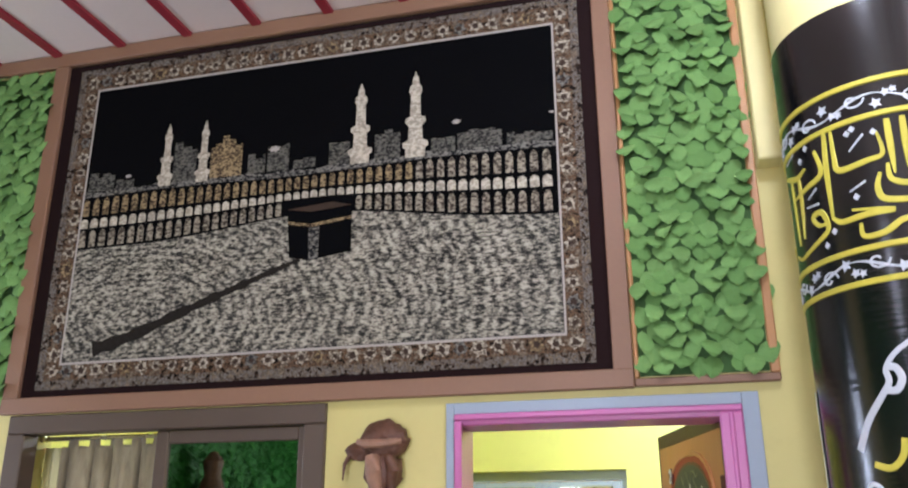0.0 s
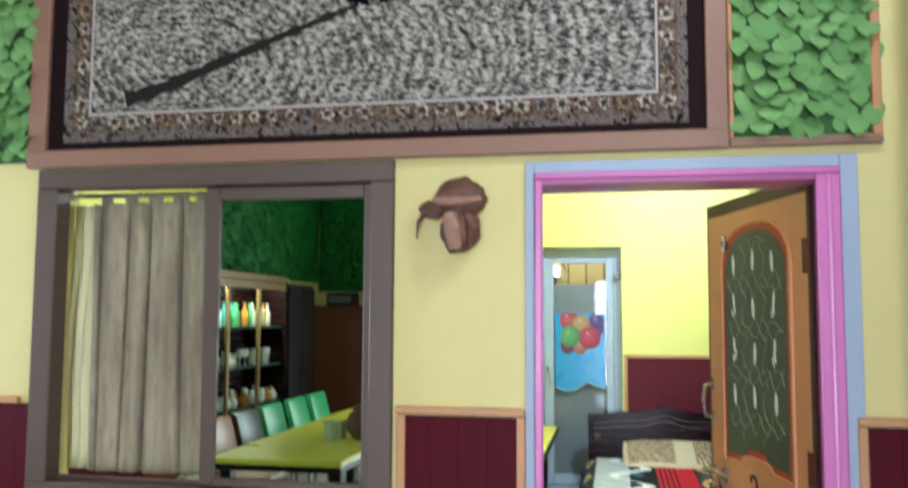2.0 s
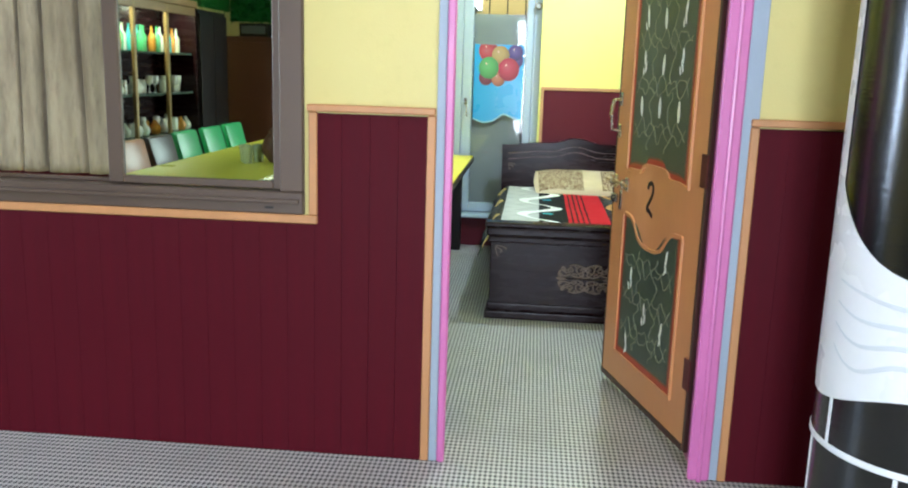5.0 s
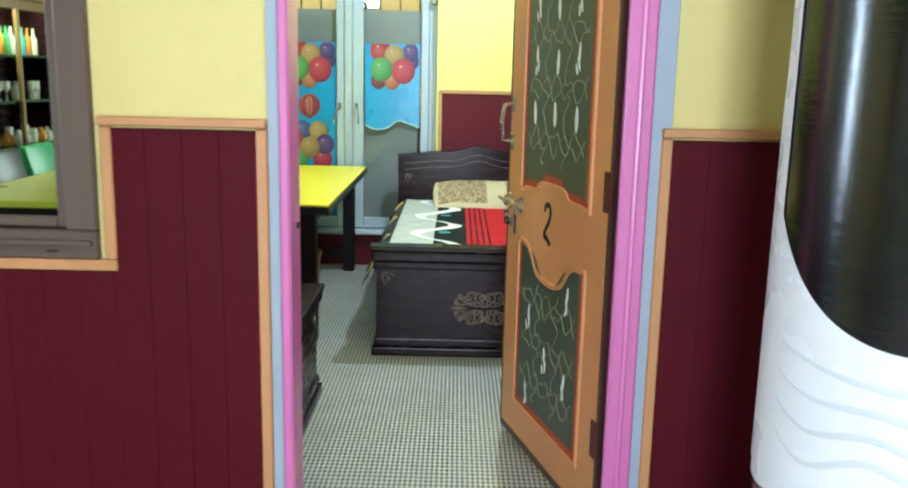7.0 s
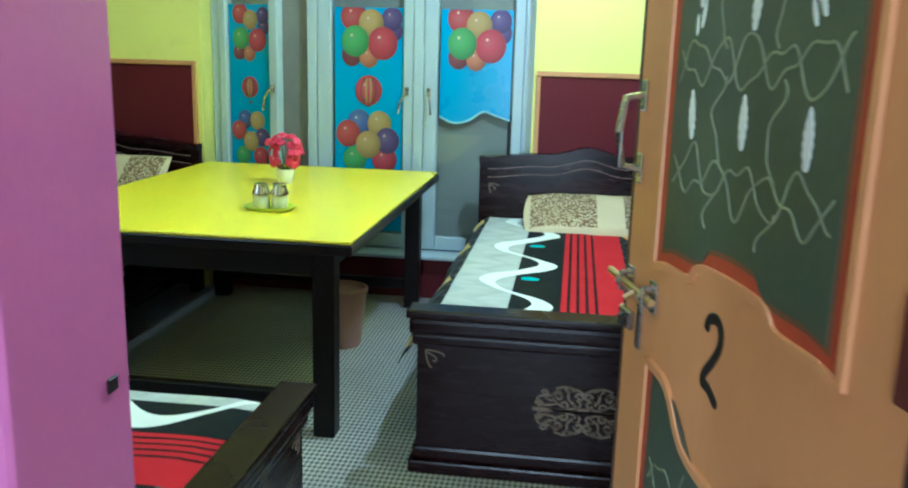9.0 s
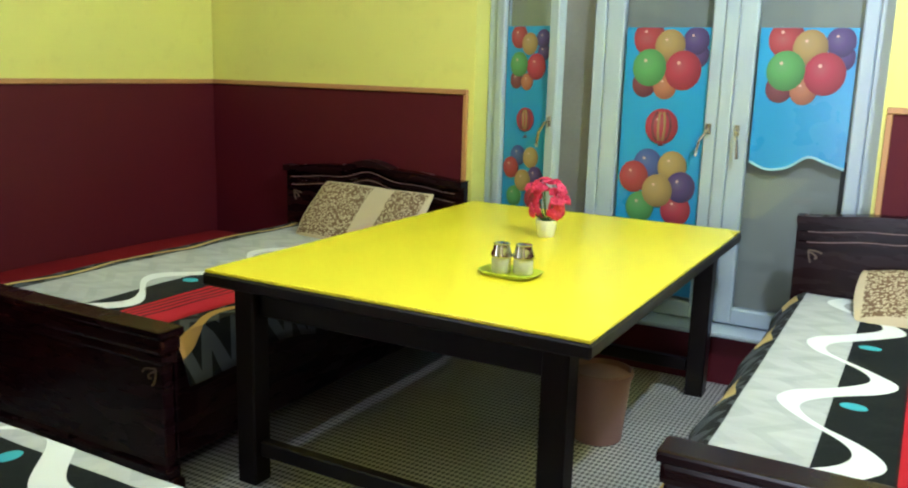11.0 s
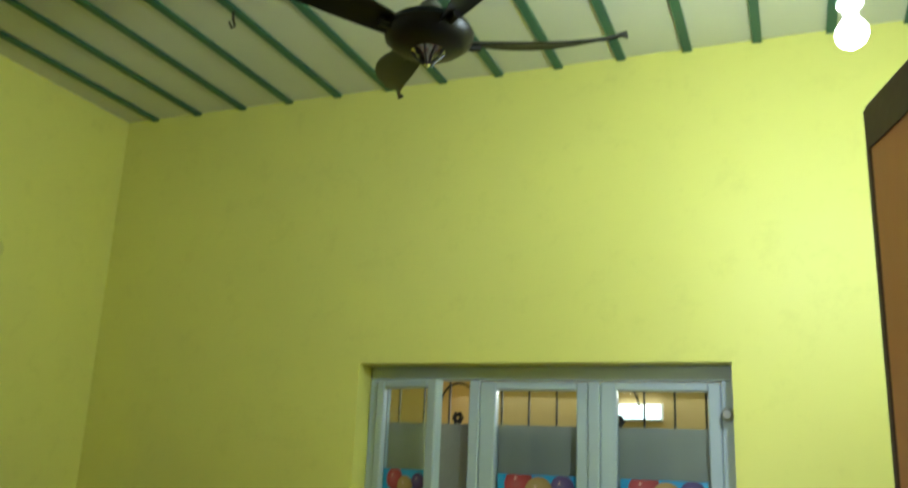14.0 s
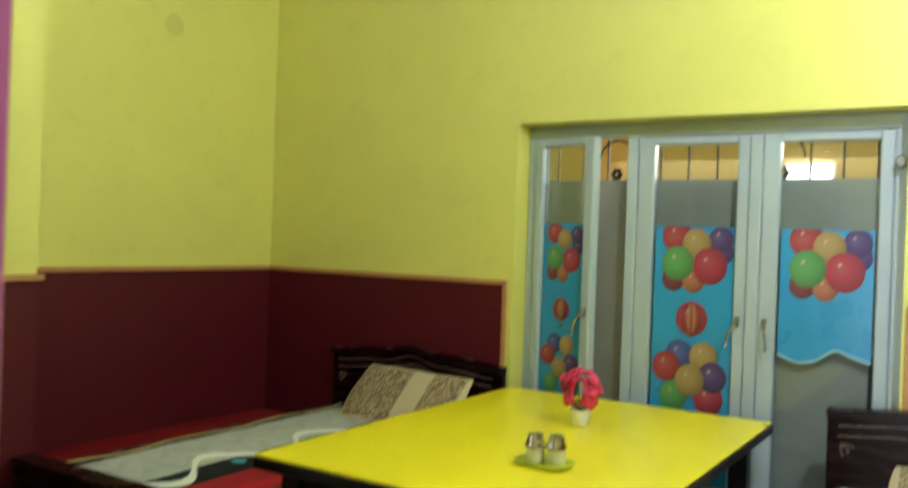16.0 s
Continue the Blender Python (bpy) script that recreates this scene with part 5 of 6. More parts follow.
def make_bulb(m, label):
    ob = thing("bulb", m, label, "bulb", "")
    part("holder", lathe([(0.035, -0.004), (0.035, 0.012), (0.022, 0.02), (0.02, 0.05)], 20), WHITE_PAINT, ob, smooth=True)
    part("globe", lathe([(0.018, 0.0505), (0.026, 0.06), (0.042, 0.085), (0.045, 0.105), (0.036, 0.128), (0.016, 0.142), (0.002, 0.145)], 20), LAMP_GLOW, ob, "lit white bulb", True).visible_shadow = False
    return ob


bulb = make_bulb(pose(BULB_ROOM[0], BULB_ROOM[1], BULB_ROOM[2] + 0.105, 180, 0, 0), "lit white bulb hanging on a cord from the ceiling")
part("cord", tube([(0, 0, 0.0), (0, 0, -(ROOM_H - BULB_ROOM[2] - 0.105))], 0.004, 6), BLACK_PAINT, bulb)
# bulb bodies for the added hall lamps, all out of view
for p in ADDED_HALL_BULBS:
    bulb = make_bulb(pose(p[0], p[1], p[2] + 0.105, 180, 0, 0), "unseen bulb added under the hall ceiling to light the hall")
    part("cord", tube([(0, 0, 0.0), (0, 0, -(HALL_H - p[2] - 0.105))], 0.004, 6), BLACK_PAINT, bulb)
# the added bulb, with a cord to match
bulb = make_bulb(pose(ADDED_BULB[0], ADDED_BULB[1], ADDED_BULB[2] + 0.105, 180, 0, 0), "unseen white bulb added on a black cord to brighten the room")
part("cord", tube([(0, 0, 0.0), (0, 0, -(ROOM_H - ADDED_BULB[2] - 0.105))], 0.004, 6), BLACK_PAINT, bulb)
batten = thing("wall_light", pose(-0.10, 9.3995, 2.09), "lit white rectangular lamp on the passage wall outside the window", "wall light")
part("housing", rbox(-0.16, 0.16, -0.045, 0.0, -0.075, 0.045, 0.006), WHITE_PAINT, batten)
part("diffuser", rbox(-0.145, 0.145, -0.058, -0.0455, -0.06, 0.03, 0.004), glow("lit_diffuser", (0.95, 0.99, 1.0), 4), batten, "lit diffuser")
patch = [(0.065 * (1 + 0.25 * noise.noise(Vector((math.cos(t), math.sin(t), 3)))) * math.cos(t), 0.065 * (1 + 0.25 * noise.noise(Vector((math.cos(t), math.sin(t), 7)))) * math.sin(t)) for t in [2 * math.pi * i / 20 for i in range(20)]]
solid("wall_patch", slab(patch, lambda a, b, h: (-2.982 + h, 6.34 + a, 2.68 + b), 0.003), plain("grey_filler", rgb(214, 212, 122), 0.7, vary=0.1, big=12), "grey filled patch in the yellow wall", kind="structure")
solid("ceiling_hook", tube([(-1.449, 6.14, ROOM_H - 0.018), (-1.449, 6.14, 3.66), (-1.449, 6.165, 3.63), (-1.449, 6.14, 3.61), (-1.449, 6.115, 3.63)], 0.006), IRON, "bent iron hook hanging from the ceiling strip", "hook", smooth=True)
solid("wall_socket", lathe([(0.03, 0), (0.03, 0.02), (0.018, 0.05)], 16), plain("grey_socket", rgb(160, 160, 150), 0.5), "small grey wall plug on the window reveal", "socket").matrix_world = pose(0.640, WY - 0.02, 1.93, 90, 0, 0)


# ---- tapestry over the doors ----
tapestry = thing("tapestry", Matrix.Translation((-0.31, W0 - 0.004, 2.24)), "large black and gold woven tapestry of a night court", "tapestry")
ox, oz = -0.31, 2.24
weave = lambda lay: (lambda a, b, h: (a - ox, -0.004 - lay - h, b - oz))
rect = lambda x0, x1, z0, z1: [(x0, z0), (x1, z0), (x1, z1), (x0, z1)]
part("backing", slab(rect(-1.529, 0.924, 2.236, 3.797), lambda a, b, h: (a - ox, -h * 1.0, b - oz), 0.006), RUG_EDGE, tapestry, "dark rug binding")
part("edge_pattern", slab(rect(-1.462, 0.868, 2.262, 3.765), weave(0.0024), 0.003), RUG_BORDER2, tapestry, "speckled grey edge")
part("border", slab(rect(-1.425, 0.835, 2.300, 3.730), weave(0.0058), 0.0025), RUG_BORDER, tapestry, "gold and black patterned border")
part("night_sky", slab(rect(-1.345, 0.762, 2.372, 3.640), weave(0.0088), 0.0025), RUG_BLACK, tapestry, "black night sky")
L1 = weave(0.0118)
L2 = weave(0.0142)
for a, b in ((rect(-1.352, 0.769, 3.640, 3.650), 0), (rect(-1.352, 0.769, 2.362, 2.372), 0), (rect(-1.352, -1.344, 2.373, 3.639), 0), (rect(0.762, 0.770, 2.373, 3.639), 0)):
    part("pale_line", slab(a, L1, 0.002), RUG_LINE, tapestry)
base = lambda a: 2.845 + 0.085 * math.exp(-((a + 0.2) / 0.55) ** 2) - 0.02 * (a + 0.3)
xs = [-1.343 + 2.103 * i / 40 for i in range(41)]
part("court", slab([(a, base(a)) for a in xs] + [(0.760, 2.374), (-1.343, 2.374)], L1, 0.002), RUG_CROWD, tapestry, "pale flecked court")
roofline = lambda a: 3.108 + 0.006 * math.sin(a * 5)
part("arcade_ground", slab([(a, base(a) + 0.001) for a in xs] + [(a, roofline(a)) for a in reversed(xs)], L1, 0.0015), RUG_BLACK, tapestry)
part("parapet", slab([(a, roofline(a) + 0.001) for a in xs] + [(a, roofline(a) + 0.026 + 0.006 * math.sin(a * 31)) for a in reversed(xs)], L1, 0.002), RUG_GREY, tapestry)


def arch(x, z, w, h):
    return [(x - w / 2, z), (x + w / 2, z), (x + w / 2, z + h * 0.62)] + [(x + w / 2 * math.cos(math.pi * i / 6), z + h * 0.62 + h * 0.38 * math.sin(math.pi * i / 6)) for i in range(1, 6)] + [(x - w / 2, z + h * 0.62)]


for row, (lo, hi) in enumerate(((0.64, 0.97), (0.40, 0.58), (0.04, 0.36))):
    x = -1.325
    while x < 0.745:
        w = 0.034 + 0.010 * abs(x + 0.3)
        b, t = base(x), roofline(x)
        span = t - b
        if not (-0.36 < x < -0.05 and lo < 0.5 and b + span * lo < 2.96):
            part("woven_arch", slab(arch(x, b + span * lo, w * (0.72 if row != 1 else 0.85), span * (hi - lo)), L2, 0.0015), RUG_STONE if row == 1 else RUG_GOLD if (row == 0 and x < 0.2) else RUG_ARCH, tapestry)
        x += w * 1.12


def minaret(x, z0, z1, w):
    n = z1 - z0
    prof = [(1.5, 0), (1.5, 0.10), (1.9, 0.12), (1.9, 0.17), (1.1, 0.20), (1.0, 0.36), (1.55, 0.40), (1.5, 0.45), (0.8, 0.47), (0.72, 0.72), (1.0, 0.76), (0.9, 0.82), (0.5, 0.85), (0.45, 0.92), (0.12, 0.97), (0.04, 1.0)]
    pts = [(x + w / 2 * a, z0 + n * b) for a, b in prof] + [(x - w / 2 * a, z0 + n * b) for a, b in reversed(prof)]
    return slab(pts, L2, 0.002)


for x, z0, z1, w in ((-0.946, 3.125, 3.42, 0.040), (-0.765, 3.125, 3.415, 0.038), (-0.044, 3.125, 3.49, 0.055), (0.194, 3.125, 3.51, 0.056)):
    part("woven_minaret", minaret(x, z0, z1, w), RUG_STONE, tapestry, "pale woven minaret")
rng = random.Random(2)
for x0, x1, h, m in ((-1.33, -1.20, 0.09, RUG_CITY), (-1.19, -1.10, 0.05, RUG_CITY), (-0.91, -0.80, 0.19, RUG_CITY), (-0.73, -0.58, 0.20, RUG_GOLD), (-0.55, -0.47, 0.09, RUG_CITY), (-0.46, -0.36, 0.12, RUG_CITY), (-0.34, -0.24, 0.05, RUG_CITY), (-0.18, -0.09, 0.10, RUG_CITY),
                     (0.02, 0.13, 0.13, RUG_CITY), (0.26, 0.36, 0.08, RUG_CITY), (0.37, 0.55, 0.09, RUG_CITY), (0.57, 0.75, 0.05, RUG_CITY)):
    steps = [(x0, 3.135)]
    x = x0
    while x < x1 - 0.001:
        nx = min(x1, x + rng.uniform(0.02, 0.045))
        z = 3.135 + h * rng.uniform(0.7, 1.0)
        steps += [(x, z), (nx, z)]
        x = nx
    steps.append((x1, 3.135))
    part("woven_building", slab([p for i, p in enumerate(steps) if i == 0 or p != steps[i - 1]], weave(0.0128), 0.0012), m, tapestry)
for x, z, r in ((-0.427, 3.235, 0.030), (0.366, 3.258, 0.022), (-1.13, 3.19, 0.018), (0.75, 3.25, 0.012)):
    part("woven_light", slab([(x + r * (1.0 if i % 2 else 0.6) * math.cos(2 * math.pi * i / 14), z + 0.55 * r * (1.0 if i % 2 else 0.6) * math.sin(2 * math.pi * i / 14)) for i in range(14)], weave(0.0165), 0.0012), RUG_LINE, tapestry)
# the cube in the court, dark with a pale door band
part("cube_side", slab([(-0.351, 2.950), (-0.330, 2.745), (-0.238, 2.728), (-0.246, 2.930)], weave(0.0165), 0.002), RUG_BLACK, tapestry)
part("cube_front", slab([(-0.246, 2.930), (-0.238, 2.728), (-0.066, 2.752), (-0.070, 2.945)], weave(0.0165), 0.002), RUG_BLACK, tapestry)
part("cube_roof", slab([(-0.351, 2.952), (-0.246, 2.933), (-0.070, 2.947), (-0.155, 2.968)], weave(0.0165), 0.002), RUG_ROOF, tapestry)
part("cube_band", slab([(-0.345, 2.900), (-0.246, 2.880), (-0.068, 2.900), (-0.068, 2.888), (-0.246, 2.866), (-0.343, 2.887)], weave(0.019), 0.001), RUG_GOLD, tapestry)
part("cube_corner", slab([(-0.252, 2.862), (-0.245, 2.730), (-0.205, 2.735), (-0.205, 2.865)], weave(0.019), 0.001), RUG_GREY, tapestry)
way = smooth_path([(-0.285, 2.735), (-0.50, 2.66), (-0.75, 2.57), (-1.03, 2.465), (-1.20, 2.42)], 8)
part("court_path", ribbon(way, [(0.018 + 0.05 * i / len(way)) * (0.9 + 0.35 * math.sin(i * 2.3) * math.sin(i * 0.9)) for i in range(len(way))], weave(0.0140), 0.0012), RUG_PATH, tapestry)
rng = random.Random(5)


def border_flower(x, z, pale):
    """Pale scalloped ring with a dark heart."""
    turn, grow = rng.uniform(0, 6.3), rng.uniform(0.85, 1.15)

    def star(r, n, dip):
        reach = [r * grow * (1.0 if i % 2 else dip) * rng.uniform(0.75, 1.15) for i in range(n)]
        return [(x + d * math.cos(turn + 2 * math.pi * i / n), z + d * math.sin(turn + 2 * math.pi * i / n)) for i, d in enumerate(reach)]

    part("border_flower", slab(star(0.033, 12, 0.66), weave(0.0085), 0.002), pale, tapestry)
    part("flower_heart", slab(star(0.014, 10, 0.8), weave(0.0107), 0.001), RUG_ROOF, tapestry)


for k in range(32):
    for z in (3.69, 2.336):
        border_flower(-1.385 + 2.185 * k / 31, z, (RUG_FLOWER, RUG_GREY, RUG_GOLD)[k % 3 if k % 4 == 1 else 0])
for k in range(17):
    for x in (-1.385, 0.80):
        border_flower(x, 2.408 + 1.206 * k / 16, (RUG_FLOWER, RUG_GREY, RUG_GOLD)[k % 3 if k % 4 == 1 else 0])


# ---- artificial leaf panels ----
def leaf_panel(x0, x1, z0, z1, seed, label):
    ob = thing("leaf_panel", Matrix.Translation(((x0 + x1) / 2, W0 - 0.001, z0)), label, "leaf panel", "leaf panels beside the tapestry")
    cx = (x0 + x1) / 2
    part("backing", rbox(x0 - cx, x1 - cx, -0.008, -0.0005, 0.0, z1 - z0), LEAF_BACK, ob, "dark mesh behind the leaves")
    rng = random.Random(seed)
    rows = int((z1 - z0) / 0.044)
    meshes = {0: ([], []), 1: ([], [])}
    for r in range(rows):
        z = z0 + 0.045 + r * 0.044
        n = int((x1 - x0) / 0.054)
        for c in range(n):
            x = x0 + (c + 0.5 * (r % 2) + 0.35) * (x1 - x0) / n + rng.uniform(-0.014, 0.014)
            if not x0 - 0.005 < x < x1 + 0.012:
                continue
            zz = z + rng.uniform(-0.012, 0.012)
            v, f = meshes[0 if rng.random() < 0.66 else 1]
            w, l = rng.uniform(0.030, 0.042), rng.uniform(0.064, 0.090)
            yaw, lift, droop = rng.uniform(-0.6, 0.6), rng.uniform(0.006, 0.022) + (0.035 if rng.random() < 0.28 else 0), rng.uniform(-0.3, 0.3)
            s0 = len(v)
            for t, k in ((0, 0.5), (0.25, 0.95), (0.5, 1.0), (0.8, 0.6), (1.0, 0.04)):
                out = 0.012 + lift * math.sin(t * 1.9)
                for s in (-1, 0, 1):
                    a = s * w * k
                    v.append((x - cx + a * math.cos(yaw) - droop * t * l * 0.6 + math.sin(yaw) * t * l * 0.5, -(out + (0.004 if s == 0 else 0.0)), zz - z0 + 0.02 - t * l * 0.9 + a * math.sin(yaw)))
            for t in range(4):
                for s in range(2):
                    p = s0 + t * 3 + s
                    f.append((p, p + 1, p + 4, p + 3))
    for k, (v, f) in meshes.items():
        me = bpy.data.meshes.new("leaves")
        me.from_pydata(v, [], f)
        me.materials.append((LEAF_GREEN, LEAF_DARK)[k])
        leaf = new("leaves", me)
        leaf.parent = ob
        tagged(leaf, kind="stuff")
    return ob


leaf_panel(1.013, 1.438, 2.205, 3.79, 21, "bright green artificial leaf panel on the yellow wall")
leaf_panel(-2.058, -1.607, 2.19, 3.79, 22, "bright green artificial leaf panel at the end of the wall")

# ---- carved ornament on the wall ----
orn = thing("wall_ornament", Matrix.Translation((0.075, W0 - 0.001, 1.95)), "brown carved wooden wall ornament with a side horn", "wall ornament")
CARVED = plain("carved_brown_wood", rgb(104, 68, 50), 0.55, vary=0.7, big=24, fine=80, bump=0.5)
CARVED_PALE = plain("pale_carved_wood", rgb(160, 120, 96), 0.55, vary=0.4, big=26, bump=0.4)
bm = bmesh.new()
ball((0.02, -0.045, 0.06), 0.092, (1.0, 0.62, 0.80), 36, bm)
ball((0.025, -0.055, -0.05), 0.072, (0.95, 0.70, 1.05), 32, bm)
for v in bm.verts:
    v.co += Vector((1, 1, 1)) * (0.014 * noise.noise(v.co * 26) + 0.007 * noise.noise(v.co * 70))
    v.co.y = min(v.co.y, -0.001)
part("body", bm, CARVED, orn, smooth=True)
part("brow", tube([(-0.06, -0.085, 0.055), (-0.02, -0.112, 0.045), (0.04, -0.115, 0.045), (0.10, -0.085, 0.055)], [0.012, 0.016, 0.016, 0.010], 8), CARVED_PALE, orn, smooth=True)
bm = bmesh.new()
ball((-0.075, -0.04, 0.025), 0.046, (1.1, 0.6, 0.75), 14, bm)
for v in bm.verts:
    v.co += Vector((1, 1, 1)) * 0.010 * noise.noise(v.co * 40)
    v.co.y = min(v.co.y, -0.001)
part("side_piece", bm, CARVED, orn, smooth=True)
part("horn", tube([(-0.10, -0.045, 0.02), (-0.125, -0.05, -0.02), (-0.13, -0.05, -0.075)], [0.012, 0.007, 0.003], 8), CARVED, orn, smooth=True)
part("snout", tube([(0.0, -0.10, 0.0), (0.01, -0.115, -0.05), (0.015, -0.10, -0.115)], [0.028, 0.030, 0.022], 10), CARVED_PALE, orn, smooth=True)
part("jaw", tube([(0.06, -0.085, 0.0), (0.075, -0.095, -0.05), (0.062, -0.08, -0.105)], [0.020, 0.024, 0.016], 10), CARVED, orn, smooth=True)

# ---- painted round column ----
CX, CY, CR = 1.786, 2.65, 0.29
column = thing("column", pose(CX, CY, 0), "round black enamelled column with gold lettering and white painted drapery", "column")
FACE = radians(-114)


def on_col(lay):
    def place(a, b, h):
        t = FACE + a / CR
        r = CR + lay + h
        return (r * math.cos(t), r * math.sin(t), b)
    return place


part("upper_shaft", lathe([(CR - 0.004, 3.052), (CR - 0.004, HALL_H - 0.0185)], 48), CREAM, column, "cream upper shaft", True)
part("shaft", lathe([(CR, 0.0), (CR, 3.05)], 64), COLUMN_BLACK, column, "black enamel shaft", True)


def col_sheet(edges, lay, name, m, label=""):
    """A painted patch on the shaft between a lower and an upper edge, given as functions of the arc."""
    lo, hi, a0, a1, n = edges
    bm = bmesh.new()
    cols = []
    for i in range(n + 1):
        a = a0 + (a1 - a0) * i / n
        z0, z1 = lo(a), hi(a)
        cols.append([bm.verts.new(on_col(lay)(a, z0 + (z1 - z0) * k / 6, 0)) for k in range(7)])
    for p, q in zip(cols, cols[1:]):
        for k in range(6):
            bm.faces.new((p[k], q[k], q[k + 1], p[k + 1]))
    return part(name, bm, m, column, label, True)


half = CR * radians(66)
inner = lambda a: 0.94 + 0.22 * (abs(a) / half) ** 2.4 if abs(a) < half else 1.16
side_w = CR * radians(13)
col_sheet((lambda a: 0.60 + 0.035 * math.cos(a * 9), inner, -half, half, 48), 0.0025, "painted_drapery", WHITE_PAINT, "white painted drapery")
for s in (1, -1):
    col_sheet((lambda a: 0.60 + 0.035 * math.cos(a * 9), lambda a: 2.05, min(s * half, s * (half + side_w)), max(s * half, s * (half + side_w)), 8), 0.0025, "drapery_border", WHITE_PAINT, "white painted border")
    col_sheet((lambda a: 0.60 + 0.01 * math.cos(a * 20), lambda a: max(0.64, 1.45 - 0.55 * (abs(a) - half - side_w) / 0.16), min(s * (half + side_w), s * (half + side_w + 0.22)), max(s * (half + side_w), s * (half + side_w + 0.22)), 14), 0.0025, "drapery_border", WHITE_PAINT, "white painted border")
for k in range(4):
    z = 0.87 - 0.06 * k
    pts = [(-half * 0.85 + half * 1.7 * i / 24, z + 0.05 * (abs(-0.85 + 1.7 * i / 24)) ** 2 - 0.01 * k * math.sin(i * 0.5)) for i in range(25)]
    part("fold_line", ribbon(pts, [0.004 + 0.012 * math.sin(math.pi * i / 24) for i in range(25)], on_col(0.003), 0.0008), GREY_FOLD, column)
part("white_ring", lathe([(CR + 0.001, 0.425), (CR + 0.003, 0.427), (CR + 0.003, 0.442), (CR + 0.001, 0.444)], 64), WHITE_PAINT, column, smooth=True)
for k in range(9):
    a = -0.42 + 0.155 * k
    part("white_line", ribbon([(a, 0.445), (a, 0.605)] if k % 2 else [(a + 0.06, 0.002), (a + 0.06, 0.424)], 0.012, on_col(0.0005), 0.002), WHITE_PAINT, column)
for z in (2.800, 2.702, 2.355, 2.270):
    part("gold_ring", lathe([(CR + 0.001, z), (CR + 0.004, z + 0.002), (CR + 0.004, z + 0.014), (CR + 0.001, z + 0.016)], 64), GOLD_LETTER, column, smooth=True)
for zc in (2.752, 2.318):
    vine = [(-0.62 + 0.02 * k, zc + 0.018 * math.sin(0.46 * k + zc * 9)) for k in range(64)]
    part("scroll", ribbon(vine, [0.006 + 0.003 * math.sin(k * 0.9) for k in range(64)], on_col(0.0005), 0.002), SILVER_SCROLL, column)
    for k in range(9):
        a0, side = -0.58 + 0.138 * k, 1 if k % 2 else -1
        curl = [(a0 + 0.030 * (1 - i / 14) * math.cos(i * 0.55), zc - side * 0.010 + side * 0.024 * (1 - i / 14) * math.sin(i * 0.55)) for i in range(12)]
        part("scroll", ribbon(curl, 0.006, on_col(0.0009), 0.002), SILVER_SCROLL, column)
        for da, dz, q in ((0.055, 0.014, 0.017), (0.080, -0.012, 0.014), (-0.040, 0.016, 0.012)):
            leaf = [(a0 + da + q * (1 if i % 2 else 0.5) * math.cos(i * math.pi / 5), zc + side * dz + q * (1 if i % 2 else 0.5) * math.sin(i * math.pi / 5)) for i in range(10)]
            part("scroll_leaf", slab(leaf, on_col(0.0012), 0.002), SILVER_SCROLL, column)
# gold brush strokes of the inscription, word by word: along the arc, up
uprights = [[(-0.117, 2.705), (-0.125, 2.59), (-0.126, 2.46)], [(-0.285, 2.635), (-0.283, 2.55), (-0.280, 2.44)], [(-0.236, 2.622), (-0.236, 2.55), (-0.247, 2.45)], [(0.044, 2.69), (0.043, 2.54)], [(0.080, 2.69), (0.075, 2.55)],
            [(0.20, 2.69), (0.205, 2.47)], [(0.27, 2.68), (0.28, 2.46)], [(-0.42, 2.68), (-0.415, 2.50)]]
bowls = [[(-0.097, 2.70), (-0.097, 2.63), (-0.088, 2.585), (-0.012, 2.59), (0.023, 2.60), (0.017, 2.66)], [(-0.125, 2.464), (-0.10, 2.447), (-0.033, 2.45), (0.029, 2.448), (-0.07, 2.47)],
         [(-0.141, 2.458), (-0.176, 2.462), (-0.194, 2.49), (-0.163, 2.495), (-0.145, 2.459), (-0.16, 2.43), (-0.27, 2.40), (-0.32, 2.42)], [(-0.33, 2.655), (-0.25, 2.625), (-0.20, 2.635)]]
tails = [[(-0.157, 2.668), (-0.143, 2.60), (-0.20, 2.58), (-0.27, 2.57)], [(0.01, 2.55), (-0.001, 2.51), (0.02, 2.475), (0.13, 2.47), (0.16, 2.52)], [(0.03, 2.57), (0.035, 2.525), (0.09, 2.51), (0.15, 2.55), (0.15, 2.60)],
         [(-0.054, 2.43), (-0.05, 2.395), (0.0, 2.395), (0.05, 2.42), (0.10, 2.40), (0.17, 2.41)], [(0.22, 2.42), (0.30, 2.39), (0.36, 2.44)], [(-0.50, 2.62), (-0.46, 2.56), (-0.38, 2.57)], [(-0.52, 2.46), (-0.44, 2.42), (-0.36, 2.46)]]
for stroke in uprights + bowls + tails:
    pts = smooth_path(stroke, 6)
    n = len(pts)
    part("letter_stroke", ribbon(pts, [0.006 + 0.011 * math.sin(math.pi * min(1, (i + 2) / (n + 1))) for i in range(n)], on_col(0.0005), 0.0025), GOLD_LETTER, column)
